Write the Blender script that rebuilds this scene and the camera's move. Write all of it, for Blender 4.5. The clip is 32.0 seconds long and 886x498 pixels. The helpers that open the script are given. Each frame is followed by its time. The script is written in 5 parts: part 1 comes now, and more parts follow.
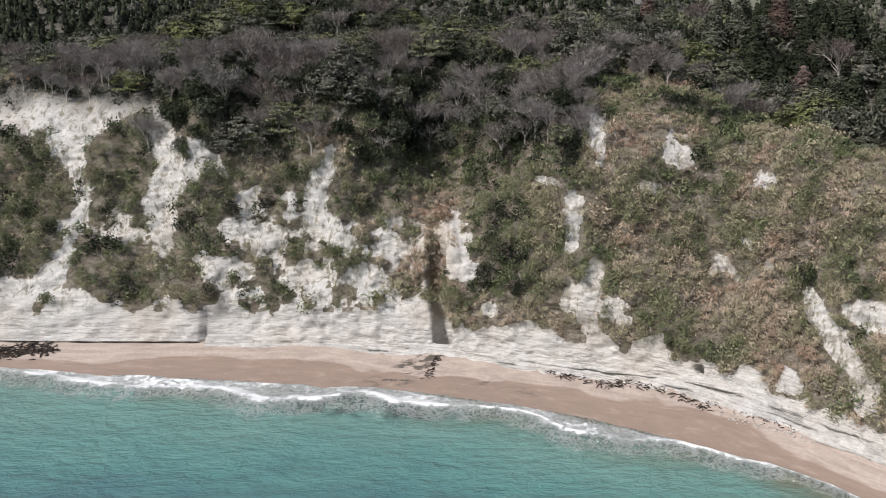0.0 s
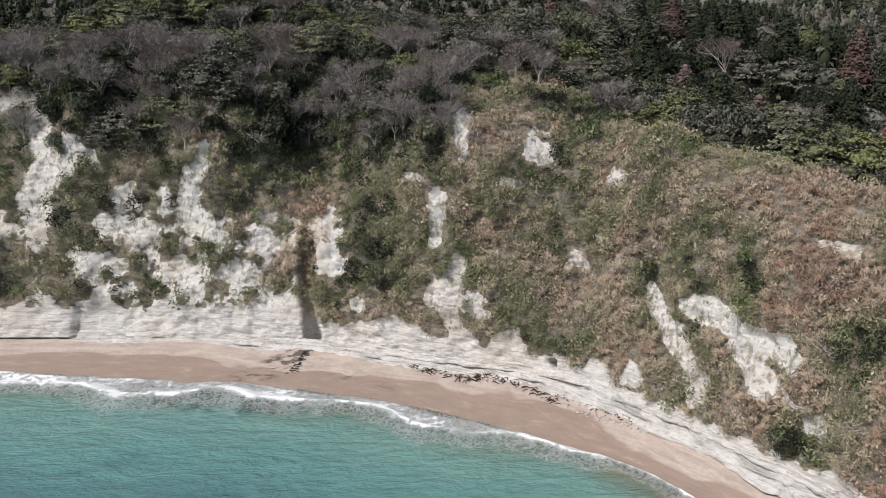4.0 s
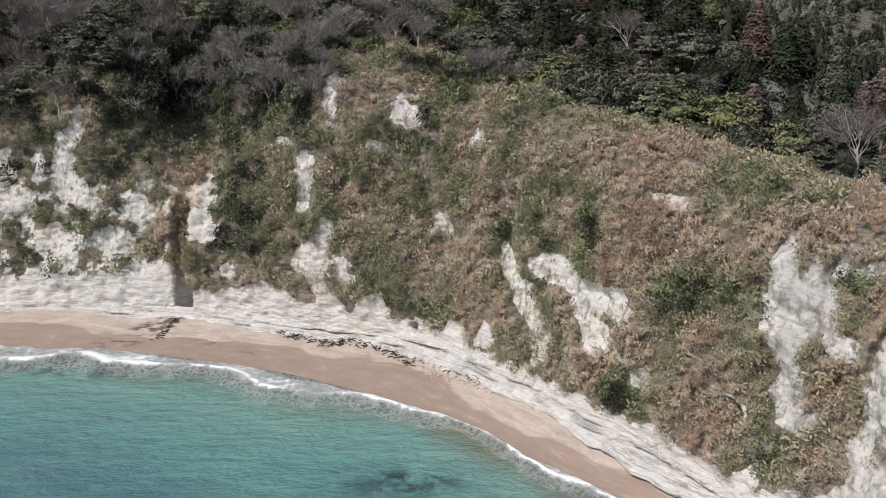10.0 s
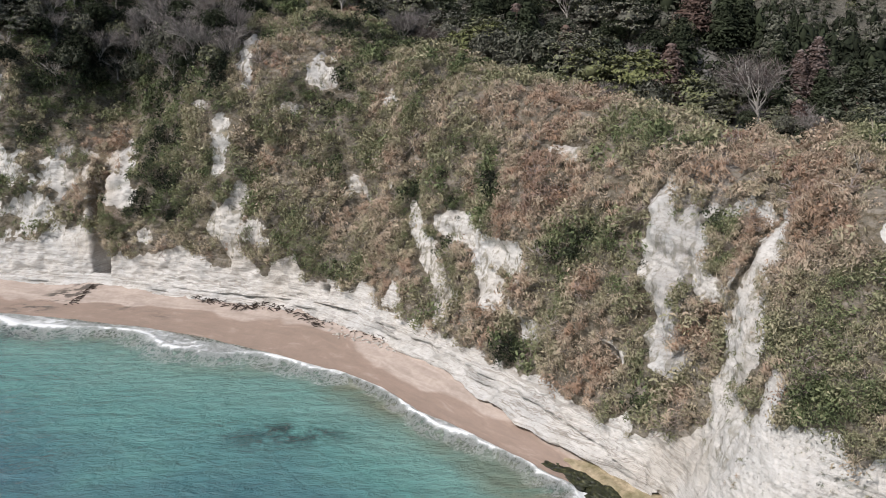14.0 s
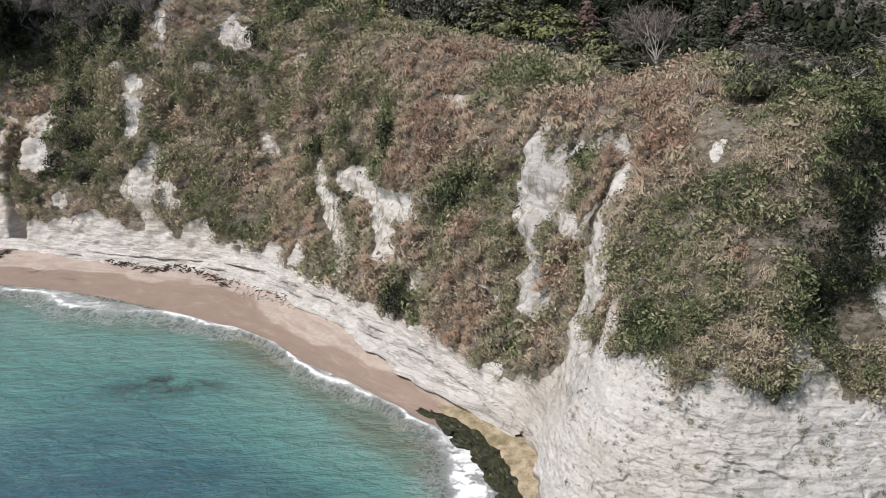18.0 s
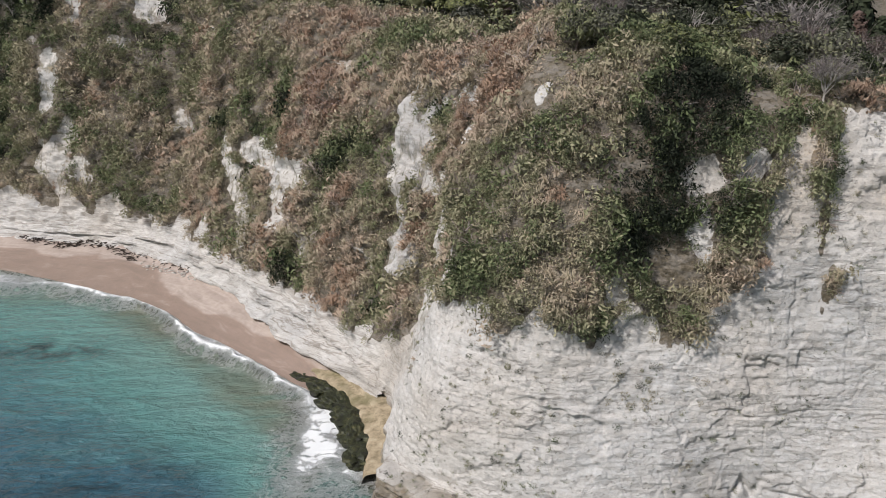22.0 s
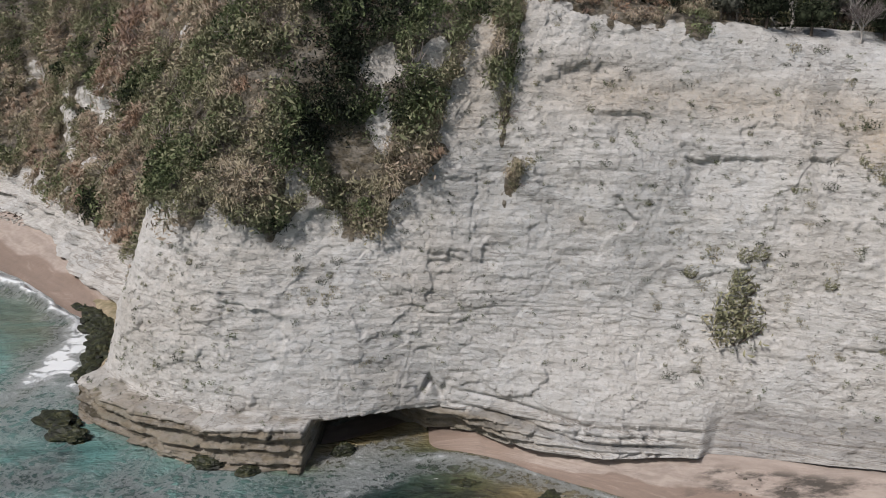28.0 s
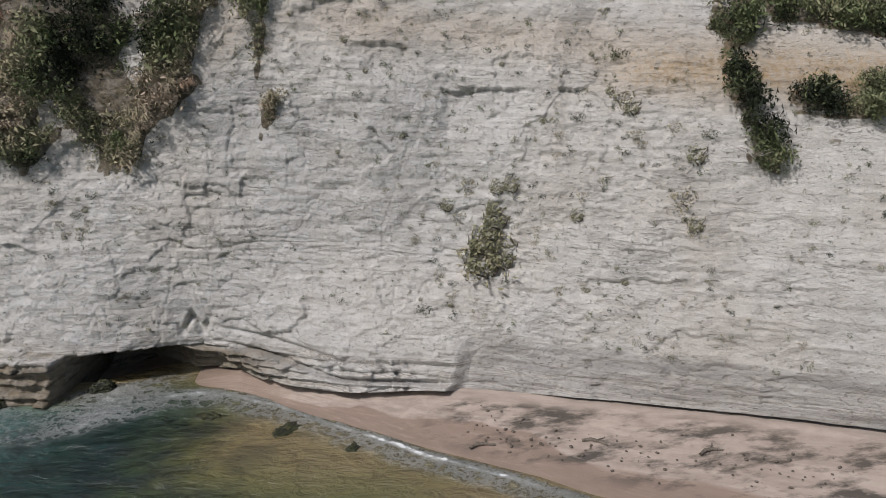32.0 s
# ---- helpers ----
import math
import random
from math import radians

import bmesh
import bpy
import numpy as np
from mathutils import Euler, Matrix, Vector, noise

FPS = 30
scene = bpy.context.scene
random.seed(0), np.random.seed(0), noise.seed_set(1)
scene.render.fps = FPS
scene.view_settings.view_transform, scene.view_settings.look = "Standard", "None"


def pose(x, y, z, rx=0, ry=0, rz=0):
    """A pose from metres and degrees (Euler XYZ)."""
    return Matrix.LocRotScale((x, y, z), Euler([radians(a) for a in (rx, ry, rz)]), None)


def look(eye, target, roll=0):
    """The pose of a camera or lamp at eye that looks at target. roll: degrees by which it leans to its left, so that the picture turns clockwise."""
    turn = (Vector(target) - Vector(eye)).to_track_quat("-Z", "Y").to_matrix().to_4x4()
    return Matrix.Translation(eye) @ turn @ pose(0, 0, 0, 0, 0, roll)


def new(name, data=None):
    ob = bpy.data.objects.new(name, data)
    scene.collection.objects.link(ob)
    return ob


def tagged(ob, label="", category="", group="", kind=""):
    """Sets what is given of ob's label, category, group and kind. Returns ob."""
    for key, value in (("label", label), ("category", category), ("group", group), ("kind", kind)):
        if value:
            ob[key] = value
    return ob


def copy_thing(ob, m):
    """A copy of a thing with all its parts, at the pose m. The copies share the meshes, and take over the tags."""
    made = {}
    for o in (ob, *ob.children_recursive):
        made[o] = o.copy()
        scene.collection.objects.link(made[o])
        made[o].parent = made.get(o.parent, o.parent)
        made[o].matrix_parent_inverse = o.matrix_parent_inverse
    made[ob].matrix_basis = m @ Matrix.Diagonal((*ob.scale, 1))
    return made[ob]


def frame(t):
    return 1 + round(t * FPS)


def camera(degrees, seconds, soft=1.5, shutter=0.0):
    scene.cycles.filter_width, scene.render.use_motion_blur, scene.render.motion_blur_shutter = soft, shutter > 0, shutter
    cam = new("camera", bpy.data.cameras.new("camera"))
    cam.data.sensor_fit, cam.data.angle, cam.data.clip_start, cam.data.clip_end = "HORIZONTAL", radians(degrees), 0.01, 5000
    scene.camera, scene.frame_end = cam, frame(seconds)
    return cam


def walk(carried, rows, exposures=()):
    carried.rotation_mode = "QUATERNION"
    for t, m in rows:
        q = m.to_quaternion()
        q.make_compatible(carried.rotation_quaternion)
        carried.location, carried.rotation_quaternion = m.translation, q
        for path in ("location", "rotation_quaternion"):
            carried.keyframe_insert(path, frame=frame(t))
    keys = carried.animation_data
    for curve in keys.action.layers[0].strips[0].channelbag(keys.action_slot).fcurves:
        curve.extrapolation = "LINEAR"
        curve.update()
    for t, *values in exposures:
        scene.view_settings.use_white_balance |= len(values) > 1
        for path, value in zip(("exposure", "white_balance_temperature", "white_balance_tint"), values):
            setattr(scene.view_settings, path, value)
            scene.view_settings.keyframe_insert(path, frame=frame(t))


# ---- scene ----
cam = camera(56.94, 32.0, soft=0.9)


def aim(x, y, z, heading, tilt, lean):
    """Camera pose: heading clockwise from +y, tilt up, lean, in degrees."""
    return pose(x, y, z, 90 + tilt, 0, -heading) @ pose(0, 0, 0, 0, 0, lean)


# seconds, place, heading, tilt, lean
PATH = [
    (0.0, 0.00, -0.00, 69.40, -0.000, -14.146, -0.689),
    (1.0, 5.83, -0.33, 69.78, 0.631, -14.299, -0.572),
    (2.0, 11.78, -0.75, 70.07, 1.219, -14.411, -0.434),
    (3.0, 17.71, -1.24, 69.97, 1.670, -14.482, -0.274),
    (3.5, 20.45, -1.45, 69.77, 1.831, -14.478, -0.216),
    (5.5, 30.32, -2.16, 68.60, 2.106, -14.431, -0.171),
    (6.0, 32.59, -2.21, 68.16, 2.158, -14.399, -0.124),
    (7.0, 36.80, -2.20, 66.92, 2.297, -14.439, -0.092),
    (8.0, 40.77, -2.26, 65.44, 2.446, -14.490, -0.083),
    (9.0, 44.62, -2.33, 63.77, 2.599, -14.501, -0.041),
    (10.0, 48.42, -2.49, 61.99, 2.735, -14.561, -0.021),
    (11.0, 52.31, -2.70, 60.26, 2.840, -14.613, -0.006),
    (12.0, 56.31, -2.95, 58.52, 2.914, -14.671, -0.023),
    (13.0, 60.28, -3.14, 56.78, 3.001, -14.742, -0.027),
    (14.0, 64.16, -3.26, 55.00, 3.179, -14.842, -0.041),
    (14.5, 66.10, -3.33, 54.08, 3.219, -14.877, -0.065),
    (16.5, 74.01, -3.65, 50.49, 3.455, -15.096, -0.034),
    (17.0, 75.97, -3.76, 49.60, 3.516, -15.151, -0.039),
    (18.0, 80.02, -3.98, 48.07, 3.556, -15.221, -0.112),
    (19.0, 83.98, -4.16, 47.01, 3.615, -15.242, -0.147),
    (20.0, 87.81, -4.35, 45.87, 3.717, -15.261, -0.193),
    (21.0, 91.59, -4.67, 44.43, 3.821, -15.247, -0.147),
    (22.0, 95.32, -5.10, 42.98, 3.989, -15.205, -0.020),
    (23.0, 99.09, -5.56, 41.30, 4.153, -15.042, 0.208),
    (24.0, 102.77, -5.97, 39.68, 4.342, -14.936, 0.422),
    (25.0, 106.65, -6.44, 38.14, 4.497, -14.864, 0.542),
    (25.5, 108.84, -6.68, 37.43, 4.535, -14.886, 0.524),
    (27.5, 118.43, -7.72, 34.69, 4.729, -15.095, 0.402),
    (28.0, 120.87, -8.01, 33.99, 4.742, -15.109, 0.385),
    (29.0, 125.96, -8.51, 32.57, 4.599, -15.154, 0.332),
    (30.0, 130.95, -9.00, 31.34, 4.535, -15.266, 0.306),
    (31.0, 135.53, -9.48, 30.46, 4.804, -15.542, 0.402),
    (32.0, 140.00, -10.08, 29.70, 5.198, -15.938, 0.465),
]
walk(cam, [(t, aim(*r)) for t, *r in PATH], [(0, 0.12), (18, 0.06), (25, -0.22), (28, -0.36), (32, -0.44)])

# ---------------------------------------------------------------- light
SUN_AZ, SUN_EL = 230.0, 48.0          # compass-style azimuth from +y clockwise, elevation
world = bpy.data.worlds.new("world")
scene.world = world
world.use_nodes = True
wn = world.node_tree.nodes
sky = wn.new("ShaderNodeTexSky")
sky.sky_type = "NISHITA"
sky.sun_disc = False
sky.sun_elevation = radians(SUN_EL)
sky.sun_rotation = radians(SUN_AZ)
sky.dust_density = 3.0
sky.air_density = 1.2
world.node_tree.links.new(sky.outputs[0], wn["Background"].inputs[0])
wn["Background"].inputs[1].default_value = 0.088
sun = new("sun", bpy.data.lights.new("sun", "SUN"))
sun.data.energy = 3.6
sun.data.angle = radians(4.0)
sun.data.color = (1.0, 0.962, 0.958)
_d = Vector((math.sin(radians(SUN_AZ)) * math.cos(radians(SUN_EL)), math.cos(radians(SUN_AZ)) * math.cos(radians(SUN_EL)), math.sin(radians(SUN_EL))))
sun.matrix_world = look(_d * 400, (0, 0, 0))


# ---------------------------------------------------------------- materials


class Nodes:
    """A short way to wire a node material."""

    def __init__(self, name):
        self.mat = bpy.data.materials.new(name)
        self.mat.use_nodes = True
        self.tree = self.mat.node_tree
        self.bsdf = self.tree.nodes["Principled BSDF"]

    def add(self, kind, **inputs):
        node = self.tree.nodes.new(kind)
        for key, value in inputs.items():
            self.put(node.inputs[key.replace("_", " ")], value)
        return node

    def put(self, socket, value):
        if isinstance(value, bpy.types.NodeSocket):
            self.tree.links.new(value, socket)
        else:
            socket.default_value = value

    def coords(self, scale=(1, 1, 1)):
        geo = self.add("ShaderNodeNewGeometry")
        mul = self.add("ShaderNodeVectorMath")
        mul.operation = "MULTIPLY"
        self.put(mul.inputs[0], geo.outputs["Position"])
        mul.inputs[1].default_value = scale
        return mul.outputs[0]

    def noise(self, vec, scale, detail=4.0, rough=0.55, distortion=0.0):
        n = self.add("ShaderNodeTexNoise", Vector=vec, Scale=scale, Detail=detail, Roughness=rough, Distortion=distortion)
        return n.outputs[0]

    def attr(self, name):
        n = self.add("ShaderNodeAttribute")
        n.attribute_name = name
        return n.outputs["Fac"]

    def ramp(self, fac, stops):
        n = self.add("ShaderNodeValToRGB", Fac=fac)
        while len(n.color_ramp.elements) < len(stops):
            n.color_ramp.elements.new(0.5)
        for e, (p, c) in zip(n.color_ramp.elements, stops):
            e.position = p
            e.color = (c, c, c, 1) if isinstance(c, (int, float)) else (*c, 1)
        return n.outputs[0]

    def math(self, op, a, b=0.0, clamp=False):
        n = self.add("ShaderNodeMath")
        n.operation = op
        n.use_clamp = clamp
        self.put(n.inputs[0], a)
        self.put(n.inputs[1], b)
        return n.outputs[0]

    def mix(self, fac, a, b, blend="MIX"):
        n = self.add("ShaderNodeMix")
        n.data_type = "RGBA"
        n.blend_type = blend
        self.put(n.inputs[0], fac)
        for sock, v in ((n.inputs[6], a), (n.inputs[7], b)):
            self.put(sock, (*v, 1) if isinstance(v, tuple) and len(v) == 3 else v)
        return n.outputs[2]

    def bump(self, height, strength, distance):
        n = self.add("ShaderNodeBump", Height=height, Strength=strength, Distance=distance)
        self.put(self.bsdf.inputs["Normal"], n.outputs[0])

    def done(self, color, rough=0.9, spec=0.3):
        self.put(self.bsdf.inputs["Base Color"], (*color, 1) if isinstance(color, tuple) else color)
        self.put(self.bsdf.inputs["Roughness"], rough)
        self.put(self.bsdf.inputs["Specular IOR Level"], spec)
        return self.mat


def make_rock():
    m = Nodes("siltstone")
    p = m.coords()
    flat = m.coords((0.09, 0.09, 1.0))
    tall = m.coords((0.9, 0.9, 0.10))
    beds = m.noise(flat, 1.6, 8, 0.62, 0.3)
    runs = m.noise(tall, 0.5, 5, 0.6)
    big = m.noise(p, 0.07, 4, 0.5)
    fine = m.noise(p, 2.6, 6, 0.65)
    base = m.ramp(big, [(0.30, (0.52, 0.485, 0.44)), (0.46, (0.62, 0.60, 0.57)), (0.62, (0.575, 0.572, 0.56)), (0.75, (0.63, 0.595, 0.55))])
    c = m.mix(m.ramp(beds, [(0.42, 0.0), (0.46, 0.18), (0.50, 0.0)]), base, (0.38, 0.35, 0.315))
    c = m.mix(m.ramp(runs, [(0.55, 0.0), (0.75, 0.45)]), c, (0.40, 0.37, 0.33))
    c = m.mix(m.ramp(fine, [(0.52, 0.0), (0.72, 0.35)]), c, (0.43, 0.40, 0.36))
    spots = m.noise(m.coords((0.9, 0.9, 0.5)), 0.75, 6, 0.7, 0.4)
    c = m.mix(m.math("MULTIPLY", m.attr("mott"), m.ramp(spots, [(0.50, 0.0), (0.60, 0.85)])), c, m.ramp(fine, [(0.35, (0.12, 0.11, 0.07)), (0.65, (0.26, 0.235, 0.17))]))
    crack = m.noise(m.coords((0.16, 0.16, 1.3)), 1.1, 7, 0.6, 0.6)
    patchy = m.ramp(m.noise(m.coords((0.3, 0.3, 0.5)), 0.6, 4, 0.6), [(0.45, 0.0), (0.62, 1.0)])
    c = m.mix(m.math("MULTIPLY", patchy, m.ramp(crack, [(0.482, 0.0), (0.495, 0.65), (0.506, 0.0)])), c, (0.24, 0.215, 0.19))
    # sandy-brown toe with algae, soil under plants
    toe = m.attr("toe")
    c = m.mix(m.math("MULTIPLY", toe, m.ramp(beds, [(0.3, 1.0), (0.7, 0.75)])), c, m.ramp(beds, [(0.35, (0.055, 0.046, 0.028)), (0.5, (0.19, 0.148, 0.088)), (0.62, (0.11, 0.094, 0.046))]))
    cover = m.math("ADD", m.attr("cover"), m.math("MULTIPLY", m.math("SUBTRACT", fine, 0.5), 0.9), True)
    c = m.mix(m.ramp(cover, [(0.40, 0.0), (0.62, 1.0)]), c, m.ramp(fine, [(0.35, (0.070, 0.060, 0.040)), (0.6, (0.150, 0.124, 0.086))]))
    # ground below the trees near-black: shade between crowns put into the colour
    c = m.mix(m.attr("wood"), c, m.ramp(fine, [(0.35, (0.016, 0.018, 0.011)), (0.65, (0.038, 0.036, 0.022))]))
    grey = m.attr("grey")
    c = m.mix(m.math("MULTIPLY", grey, m.ramp(beds, [(0.35, 0.9), (0.6, 0.35)])), c, (0.26, 0.255, 0.25))
    tan = m.attr("tan")
    c = m.mix(m.math("MULTIPLY", tan, m.ramp(fine, [(0.3, 0.9), (0.7, 0.3)])), c, (0.42, 0.30, 0.17))
    lines = m.noise(m.coords((0.016, 0.016, 1.0)), 1.15, 6, 0.7, 0.25)
    thin = m.noise(m.coords((0.05, 0.05, 3.2)), 1.15, 5, 0.65, 0.2)
    c = m.mix(m.math("MULTIPLY", m.ramp(m.attr("bed"), [(0.4, 0.0), (0.8, 1.0)]), m.ramp(thin, [(0.455, 0.0), (0.47, 0.28), (0.485, 0.0)])), c, (0.14, 0.115, 0.085))
    c = m.mix(m.math("MULTIPLY", m.attr("bed"), m.ramp(lines, [(0.43, 0.0), (0.455, 0.9), (0.475, 0.0), (0.54, 0.0), (0.55, 0.8), (0.565, 0.0), (0.62, 0.0), (0.64, 0.5)])), c, m.ramp(fine, [(0.4, (0.16, 0.135, 0.11)), (0.6, (0.30, 0.265, 0.225))]))
    grain = m.noise(p, 5.5, 5, 0.7)
    rills = m.noise(m.coords((1.5, 1.5, 0.16)), 0.8, 5, 0.6, 0.5)
    c = m.mix(m.ramp(grain, [(0.55, 0.0), (0.68, 0.36)]), c, (0.29, 0.265, 0.235))
    fine = m.math("ADD", m.math("ADD", fine, m.math("MULTIPLY", grain, 0.9)), m.math("MULTIPLY", rills, 0.6))
    bent = m.add("ShaderNodeVectorMath")
    bent.operation = "ADD"
    m.put(bent.inputs[0], m.coords((0.8, 0.8, 1.5)))
    drift = m.add("ShaderNodeTexNoise", Vector=p, Scale=0.9, Detail=4.0)
    soft_drift = m.add("ShaderNodeVectorMath")
    soft_drift.operation = "SCALE"
    m.put(soft_drift.inputs[0], drift.outputs["Color"])
    soft_drift.inputs["Scale"].default_value = 0.45
    m.put(bent.inputs[1], soft_drift.outputs[0])
    height = m.math("ADD", m.math("MULTIPLY", beds, 0.22), m.math("MULTIPLY", fine, 0.36))
    chips = m.noise(m.coords((0.75, 0.75, 1.7)), 1.3, 8, 0.72, 0.3)
    height = m.math("ADD", height, m.math("MULTIPLY", chips, 0.6))
    c = m.mix(m.ramp(chips, [(0.36, 0.42), (0.45, 0.0)]), c, (0.27, 0.24, 0.21))
    pits = m.noise(m.coords((1.0, 1.0, 1.5)), 2.4, 4, 0.55)
    c = m.mix(m.ramp(pits, [(0.63, 0.0), (0.69, 0.5)]), c, (0.22, 0.195, 0.165))
    height = m.math("SUBTRACT", height, m.ramp(pits, [(0.60, 0.0), (0.70, 0.35)]))
    for scale, gain in ((1.0, 0.10), (2.4, 0.06)):
        cell = m.add("ShaderNodeTexVoronoi", Vector=bent.outputs[0], Scale=scale)
        rim = m.add("ShaderNodeTexVoronoi", Vector=bent.outputs[0], Scale=scale)
        rim.feature = "DISTANCE_TO_EDGE"
        tone = m.add("ShaderNodeSeparateColor", Color=cell.outputs["Color"])
        height = m.math("ADD", height, m.math("MULTIPLY", tone.outputs[0], gain))
        gap = m.math("MULTIPLY", m.ramp(rim.outputs["Distance"], [(0.0, 1.0), (0.035, 0.0)]), m.ramp(m.noise(p, 0.5, 3, 0.6), [(0.50, 0.0), (0.62, 0.3)]))
        c = m.mix(gap, c, (0.20, 0.175, 0.15))
        c = m.mix(m.ramp(tone.outputs[1], [(0.4, 0.0), (1.0, 0.26)]), c, (0.38, 0.355, 0.32))
        height = m.math("SUBTRACT", height, m.math("MULTIPLY", gap, 0.2))
    m.bump(m.math("ADD", height, m.math("MULTIPLY", patchy, m.ramp(crack, [(0.48, 0.16), (0.495, 0.0), (0.51, 0.16)]))), 0.95, 0.25)
    return m.done(c, 0.92, 0.2)


def make_sand():
    m = Nodes("sand")
    p = m.coords()
    big = m.noise(p, 0.06, 4, 0.55)
    fine = m.noise(p, 1.2, 6, 0.6)
    wet = m.math("ADD", m.attr("wet"), m.math("MULTIPLY", m.math("SUBTRACT", big, 0.5), 0.9), True)
    dry = m.mix(m.ramp(fine, [(0.4, 0.0), (0.7, 1.0)]), (0.45, 0.375, 0.325), (0.39, 0.32, 0.275))
    damp = m.mix(fine, (0.325, 0.245, 0.20), (0.275, 0.205, 0.165))
    c = m.mix(m.ramp(wet, [(0.35, 0.0), (0.55, 1.0)]), dry, damp)
    dirt = m.attr("dirt")
    c = m.mix(m.math("MULTIPLY", dirt, m.ramp(m.noise(m.coords((0.5, 1.2, 1)), 0.45, 6, 0.65), [(0.48, 0.0), (0.60, 1.0)])), c, (0.085, 0.075, 0.065))
    comb = m.add("ShaderNodeCombineXYZ", X=m.attr("along"), Y=m.attr("across"))
    streak = m.noise(comb.outputs[0], 1.0, 6, 0.62, 0.5)
    c = m.mix(m.ramp(streak, [(0.42, 0.0), (0.66, 0.45)]), c, (0.20, 0.16, 0.13))
    c = m.mix(m.ramp(streak, [(0.30, 0.35), (0.42, 0.0)]), c, (0.50, 0.43, 0.37))
    m.bump(m.math("ADD", fine, streak), 0.4, 0.15)
    return m.done(c, m.ramp(wet, [(0.4, 0.9), (0.8, 0.45)]), 0.3)


def make_water():
    m = Nodes("sea_water")
    p = m.coords()
    depth = m.attr("depth")
    big = m.noise(p, 0.03, 4, 0.6)
    d = m.math("ADD", depth, m.math("MULTIPLY", m.math("SUBTRACT", big, 0.5), 0.5), True)
    c = m.ramp(d, [(0.0, (0.17, 0.135, 0.085)), (0.10, (0.15, 0.185, 0.14)), (0.22, (0.145, 0.275, 0.245)), (0.5, (0.098, 0.235, 0.220)), (0.8, (0.045, 0.118, 0.150)), (1.0, (0.022, 0.066, 0.102))])
    silt = m.ramp(d, [(0.0, (0.21, 0.165, 0.085)), (0.11, (0.120, 0.118, 0.050)), (0.22, (0.048, 0.068, 0.034)), (0.38, (0.014, 0.036, 0.030))])
    c = m.mix(m.attr("silt"), c, silt)
    # light and dark of the ripples painted into the water colour as stretched bands
    swell = m.noise(m.coords((0.35, 1.0, 1)), 0.16, 5, 0.62, 0.6)
    c = m.mix(m.math("MULTIPLY", m.math("SUBTRACT", 1.0, m.attr("silt")), m.ramp(swell, [(0.50, 0.0), (0.75, 0.22)])), c, (0.016, 0.058, 0.068))
    c = m.mix(m.math("MULTIPLY", m.math("SUBTRACT", 1.0, m.attr("silt")), m.ramp(swell, [(0.32, 0.35), (0.46, 0.0)])), c, (0.10, 0.25, 0.22))
    dark = m.attr("weed")
    c = m.mix(m.math("MULTIPLY", dark, m.ramp(m.noise(p, 0.25, 5, 0.6), [(0.42, 0.0), (0.6, 0.9)])), c, (0.01, 0.018, 0.022))
    foam = m.attr("foam")
    rough = m.noise(p, 0.75, 10, 0.74, 0.25)
    web = m.noise(p, 0.7, 8, 0.7, 0.15)
    web = m.math("SUBTRACT", 1.0, m.math("MULTIPLY", m.math("ABSOLUTE", m.math("SUBTRACT", web, 0.5)), 11.0), True)
    solid = m.math("MULTIPLY", m.math("SUBTRACT", rough, m.math("SUBTRACT", 0.875, m.math("MULTIPLY", foam, 0.60))), 3.6, True)
    thin = m.math("ADD", m.math("MULTIPLY", foam, 2.2), m.math("SUBTRACT", m.math("MULTIPLY", m.noise(p, 0.22, 5, 0.65), 2.4), 1.45), True)
    mask = m.math("MAXIMUM", solid, m.math("MULTIPLY", m.math("MULTIPLY", web, thin), 0.6))
    mask = m.math("MULTIPLY", mask, m.ramp(foam, [(0.02, 0.0), (0.12, 1.0)]))
    c = m.mix(m.math("MULTIPLY", foam, 0.45, True), c, (0.26, 0.33, 0.30))
    c = m.mix(mask, c, (0.80, 0.82, 0.82))
    small = m.noise(m.coords((0.7, 1.0, 1)), 0.8, 6, 0.62, 0.6)
    mid = m.noise(m.coords((0.5, 1.0, 1)), 0.28, 4, 0.55, 0.3)
    waves = m.math("ADD", m.math("MULTIPLY", mid, 2.2), m.math("MULTIPLY", small, 0.95))
    m.bump(m.math("ADD", m.math("MULTIPLY", waves, m.math("SUBTRACT", 1.0, m.math("MULTIPLY", mask, 0.85))), m.math("MULTIPLY", mask, 0.35)), 0.9, 0.7)
    return m.done(c, m.ramp(mask, [(0.0, 0.16), (1.0, 0.85)]), 0.5)


def make_leaf(name, stops):
    """Foliage: colour by the plant's tone, painted shade included; leaf to leaf variation by island."""
    m = Nodes(name)
    tone = m.attr("tone")
    geo = m.add("ShaderNodeNewGeometry")
    rnd = geo.outputs["Random Per Island"]
    t = m.math("ADD", tone, m.math("MULTIPLY", m.math("SUBTRACT", rnd, 0.5), 0.08), True)
    c = m.ramp(t, stops)
    hsv = m.add("ShaderNodeHueSaturation", Color=c, Value=m.math("ADD", 0.86, m.math("MULTIPLY", rnd, 0.28)))
    return m.done(hsv.outputs[0], 0.85, 0.08)


ROCK, SAND, WATER = make_rock(), make_sand(), make_water()
# tone 0 dark green with thicket shade painted in .. 0.35 olive .. 0.6 tan grass .. 0.8 russet .. 1 grey twigs
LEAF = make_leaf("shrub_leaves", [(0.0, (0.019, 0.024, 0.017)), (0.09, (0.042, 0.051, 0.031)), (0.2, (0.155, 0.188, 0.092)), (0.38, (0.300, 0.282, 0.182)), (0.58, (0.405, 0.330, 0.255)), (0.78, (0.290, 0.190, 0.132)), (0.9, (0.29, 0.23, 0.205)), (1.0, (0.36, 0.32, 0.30))])

